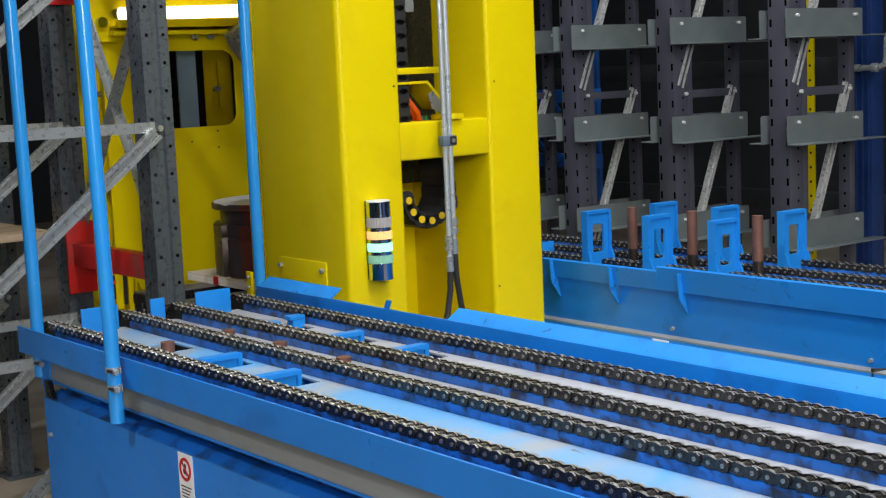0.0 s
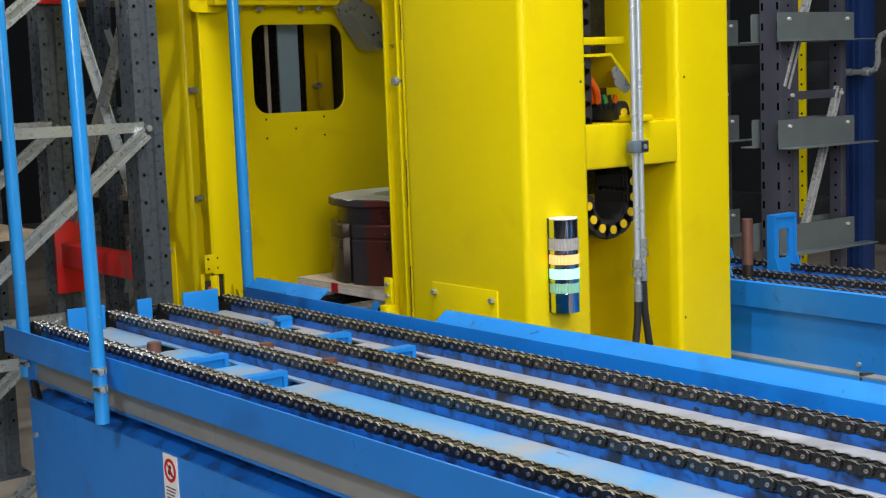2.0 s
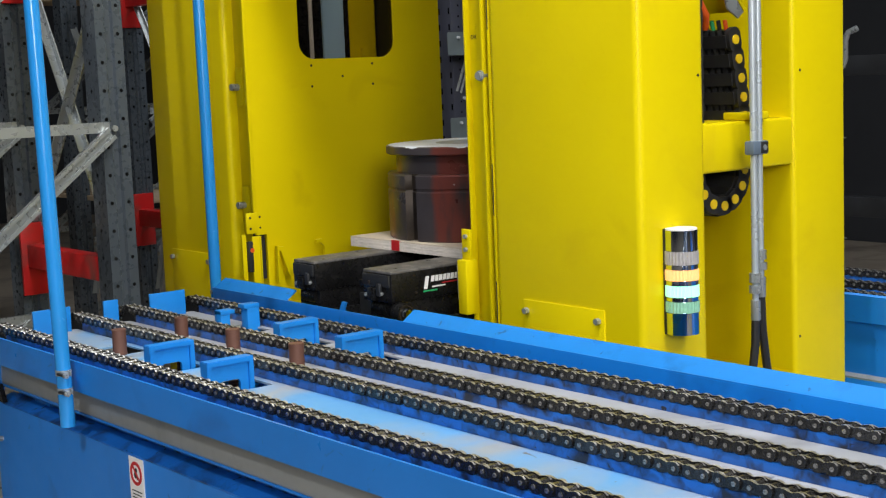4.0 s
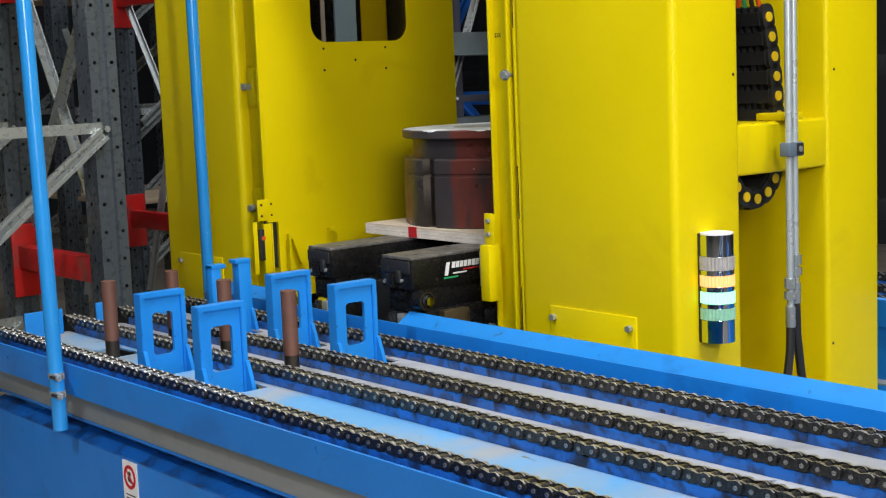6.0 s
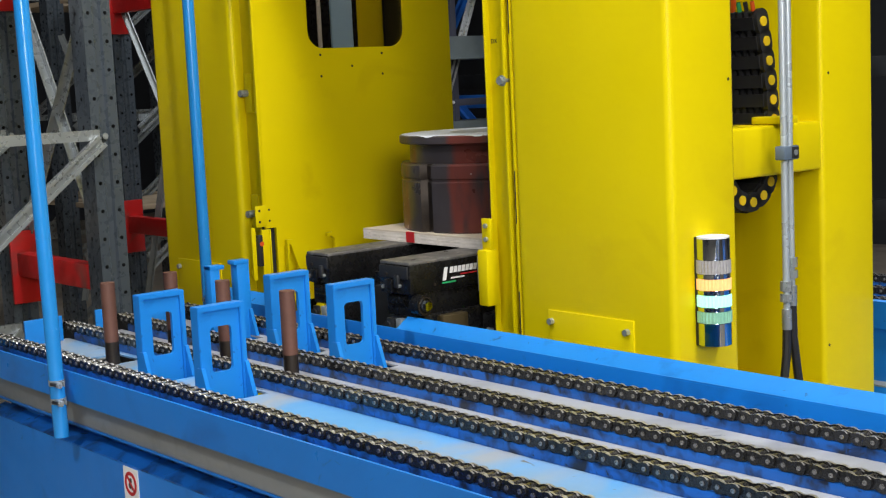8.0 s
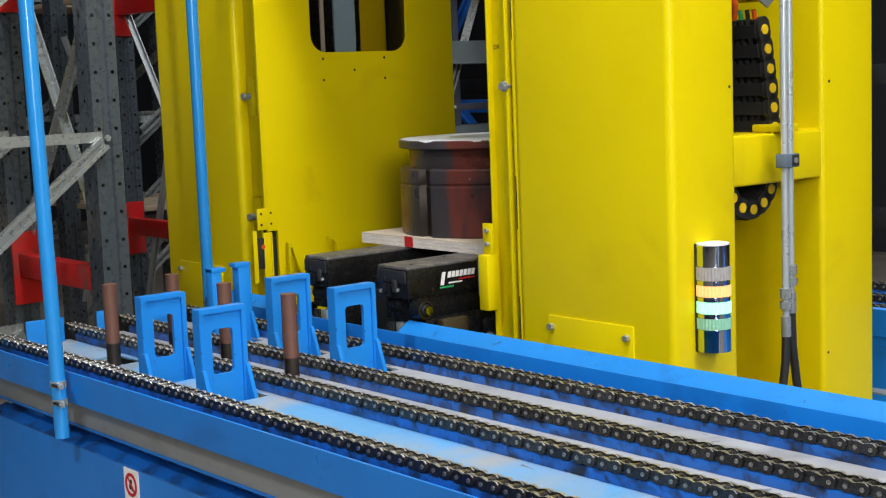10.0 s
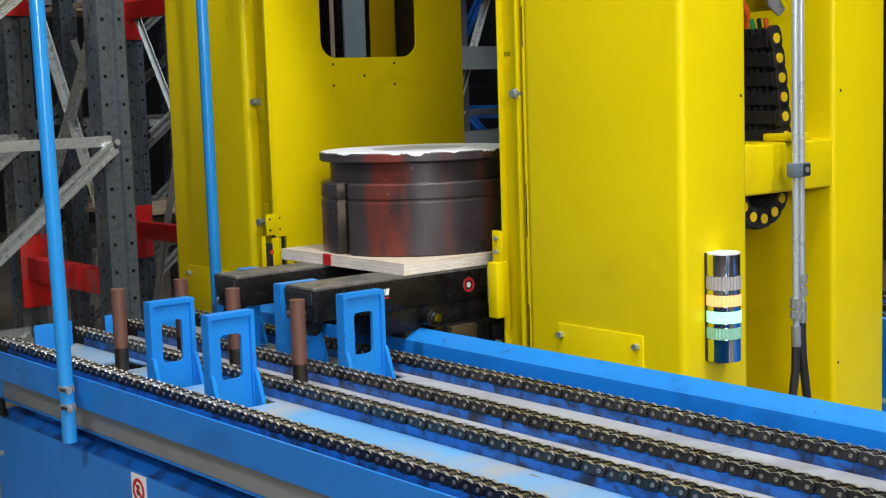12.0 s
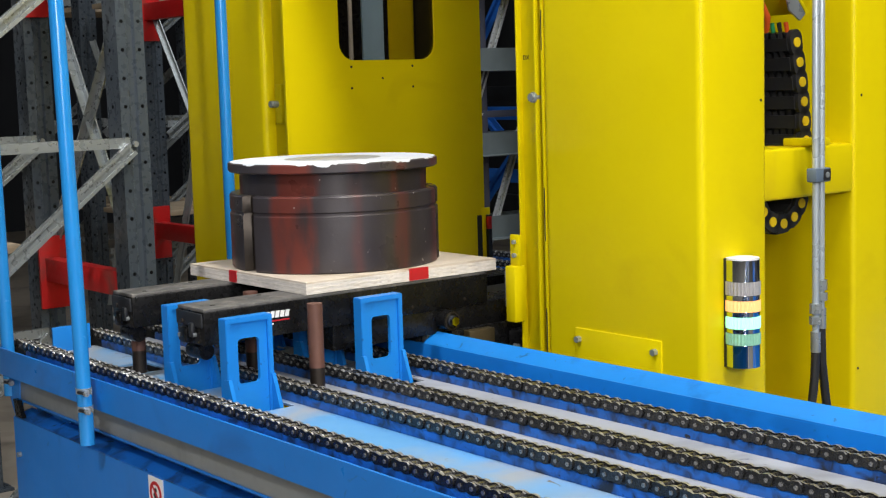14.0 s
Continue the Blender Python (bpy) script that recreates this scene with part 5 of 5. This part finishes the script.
for z in (0.45, 1.1, -0.2):
    solid("rack_beam", box(-8, -3.0, 5.6, 5.68, z, z + 0.09, 0.002), DARK, "dark steel rack beam far behind", "beam", group="far beams")

for za, zb in ((0.45, 1.35), (0.62, 0.05), (-0.35, 0.35)):
    cross_brace(5.05, -6.25, za, -5.55, zb, 0.07, BRACE_BLUE)
for z in (0.36, 0.02):
    solid("blue_beam", box(-8, -5.3, 5.08, 5.13, z, z + 0.07, 0.002), BRACE_BLUE, "blue painted steel beam far behind the racks", "beam", group="far beams")

part("stop_plate", box(-3.36, -3.355, 2.97, 3.02, -0.06, -0.008, 0.001), BLUE_LIGHT, conv2)
pw = thing("air_pipe", -3.45, 4.85, 0.40, "zinc air pipe with an elbow on the dark blue column", "pipe")
part("pipe", pipe([(-3.575, 4.84, 0.49), (-3.50, 4.84, 0.49), (-3.42, 4.84, 0.49), (-3.395, 4.84, 0.50), (-3.383, 4.84, 0.53), (-3.383, 4.84, 0.60), (-3.37, 4.84, 0.63), (-3.33, 4.84, 0.645)], 0.012), ZINC, pw)
part("elbow", rod((-3.45, 4.84, 0.49), (-3.425, 4.84, 0.49), 0.018, 12), ZINC, pw)
part("wall_clip", box(-3.555, -3.540, 4.845, 4.9, 0.475, 0.505, 0.002), ZINC, pw)

# ---------------------------------------------------------------- movement
CRANE_X = ((0, -1.231), (0.5, -1.014), (1.0, -0.829), (1.5, -0.652), (2.0, -0.506), (2.5, -0.369), (3.0, -0.261), (3.5, -0.167), (4.0, -0.090), (4.5, -0.033), (5.0, -0.004), (5.3, 0.0), (14.0, 0.0))
LIFT_Z = ((0, -0.232), (0.5, -0.228), (1.0, -0.219), (1.5, -0.204), (2.0, -0.182), (2.5, -0.154), (3.0, -0.117), (3.5, -0.077), (4.0, -0.041), (4.5, -0.013), (5.0, -0.001), (5.3, 0.0), (14.0, 0.0))
FORK_Y = ((0, 0.0), (9.7, 0.0), (10.0, -0.008), (10.3, -0.032), (10.5, -0.058), (11.0, -0.127), (11.5, -0.196), (12.0, -0.267), (12.5, -0.340), (13.0, -0.411), (13.5, -0.484), (14.0, -0.553))
SUPPORT_Z = ((0, -0.151), (3.2, -0.151), (3.6, -0.140), (4.2, -0.107), (4.8, -0.072), (5.3, -0.046), (5.5, -0.036), (6.0, -0.012), (6.3, -0.002), (6.5, 0.0), (14.0, 0.0))


def at_time(rows, t):
    for (a, u), (b, v) in zip(rows, rows[1:]):
        if a <= t <= b:
            return u + (v - u) * (t - a) / (b - a)
    return rows[-1][1]


def motions():
    base = Vector(crane.location)
    walk(crane, [(t, Matrix.Translation(base + Vector((x, 0, 0)))) for t, x in CRANE_X])
    walk(carriage, [(t, pose(0, 0, z)) for t, z in LIFT_Z])
    walk(drag, [(t, pose(0, 0, z * 0.5)) for t, z in LIFT_Z])
    walk(br, [(t, pose(0, 0, z)) for t, z in LIFT_Z])
    walk(fork_base, [(t, pose(0, 0, z)) for t, z in LIFT_Z])
    times = sorted({t for t, _ in CRANE_X} | {t for t, _ in LIFT_Z} | {t for t, _ in FORK_Y})
    for ob, share in ((fork_middle, 0.5), (fork_top, 1.0)):
        walk(ob, [(t, pose(0, share * at_time(FORK_Y, t), at_time(LIFT_Z, t))) for t in times])
    for ob in (board, die):
        b = Vector(ob.location)
        walk(ob, [(t, Matrix.Translation(b + Vector((at_time(CRANE_X, t), at_time(FORK_Y, t), at_time(LIFT_Z, t))))) for t in times])
    for ob in LIFTED:
        b = Vector(ob.location)
        walk(ob, [(t, Matrix.Translation(b + Vector((0, 0, z)))) for t, z in SUPPORT_Z])


motions()
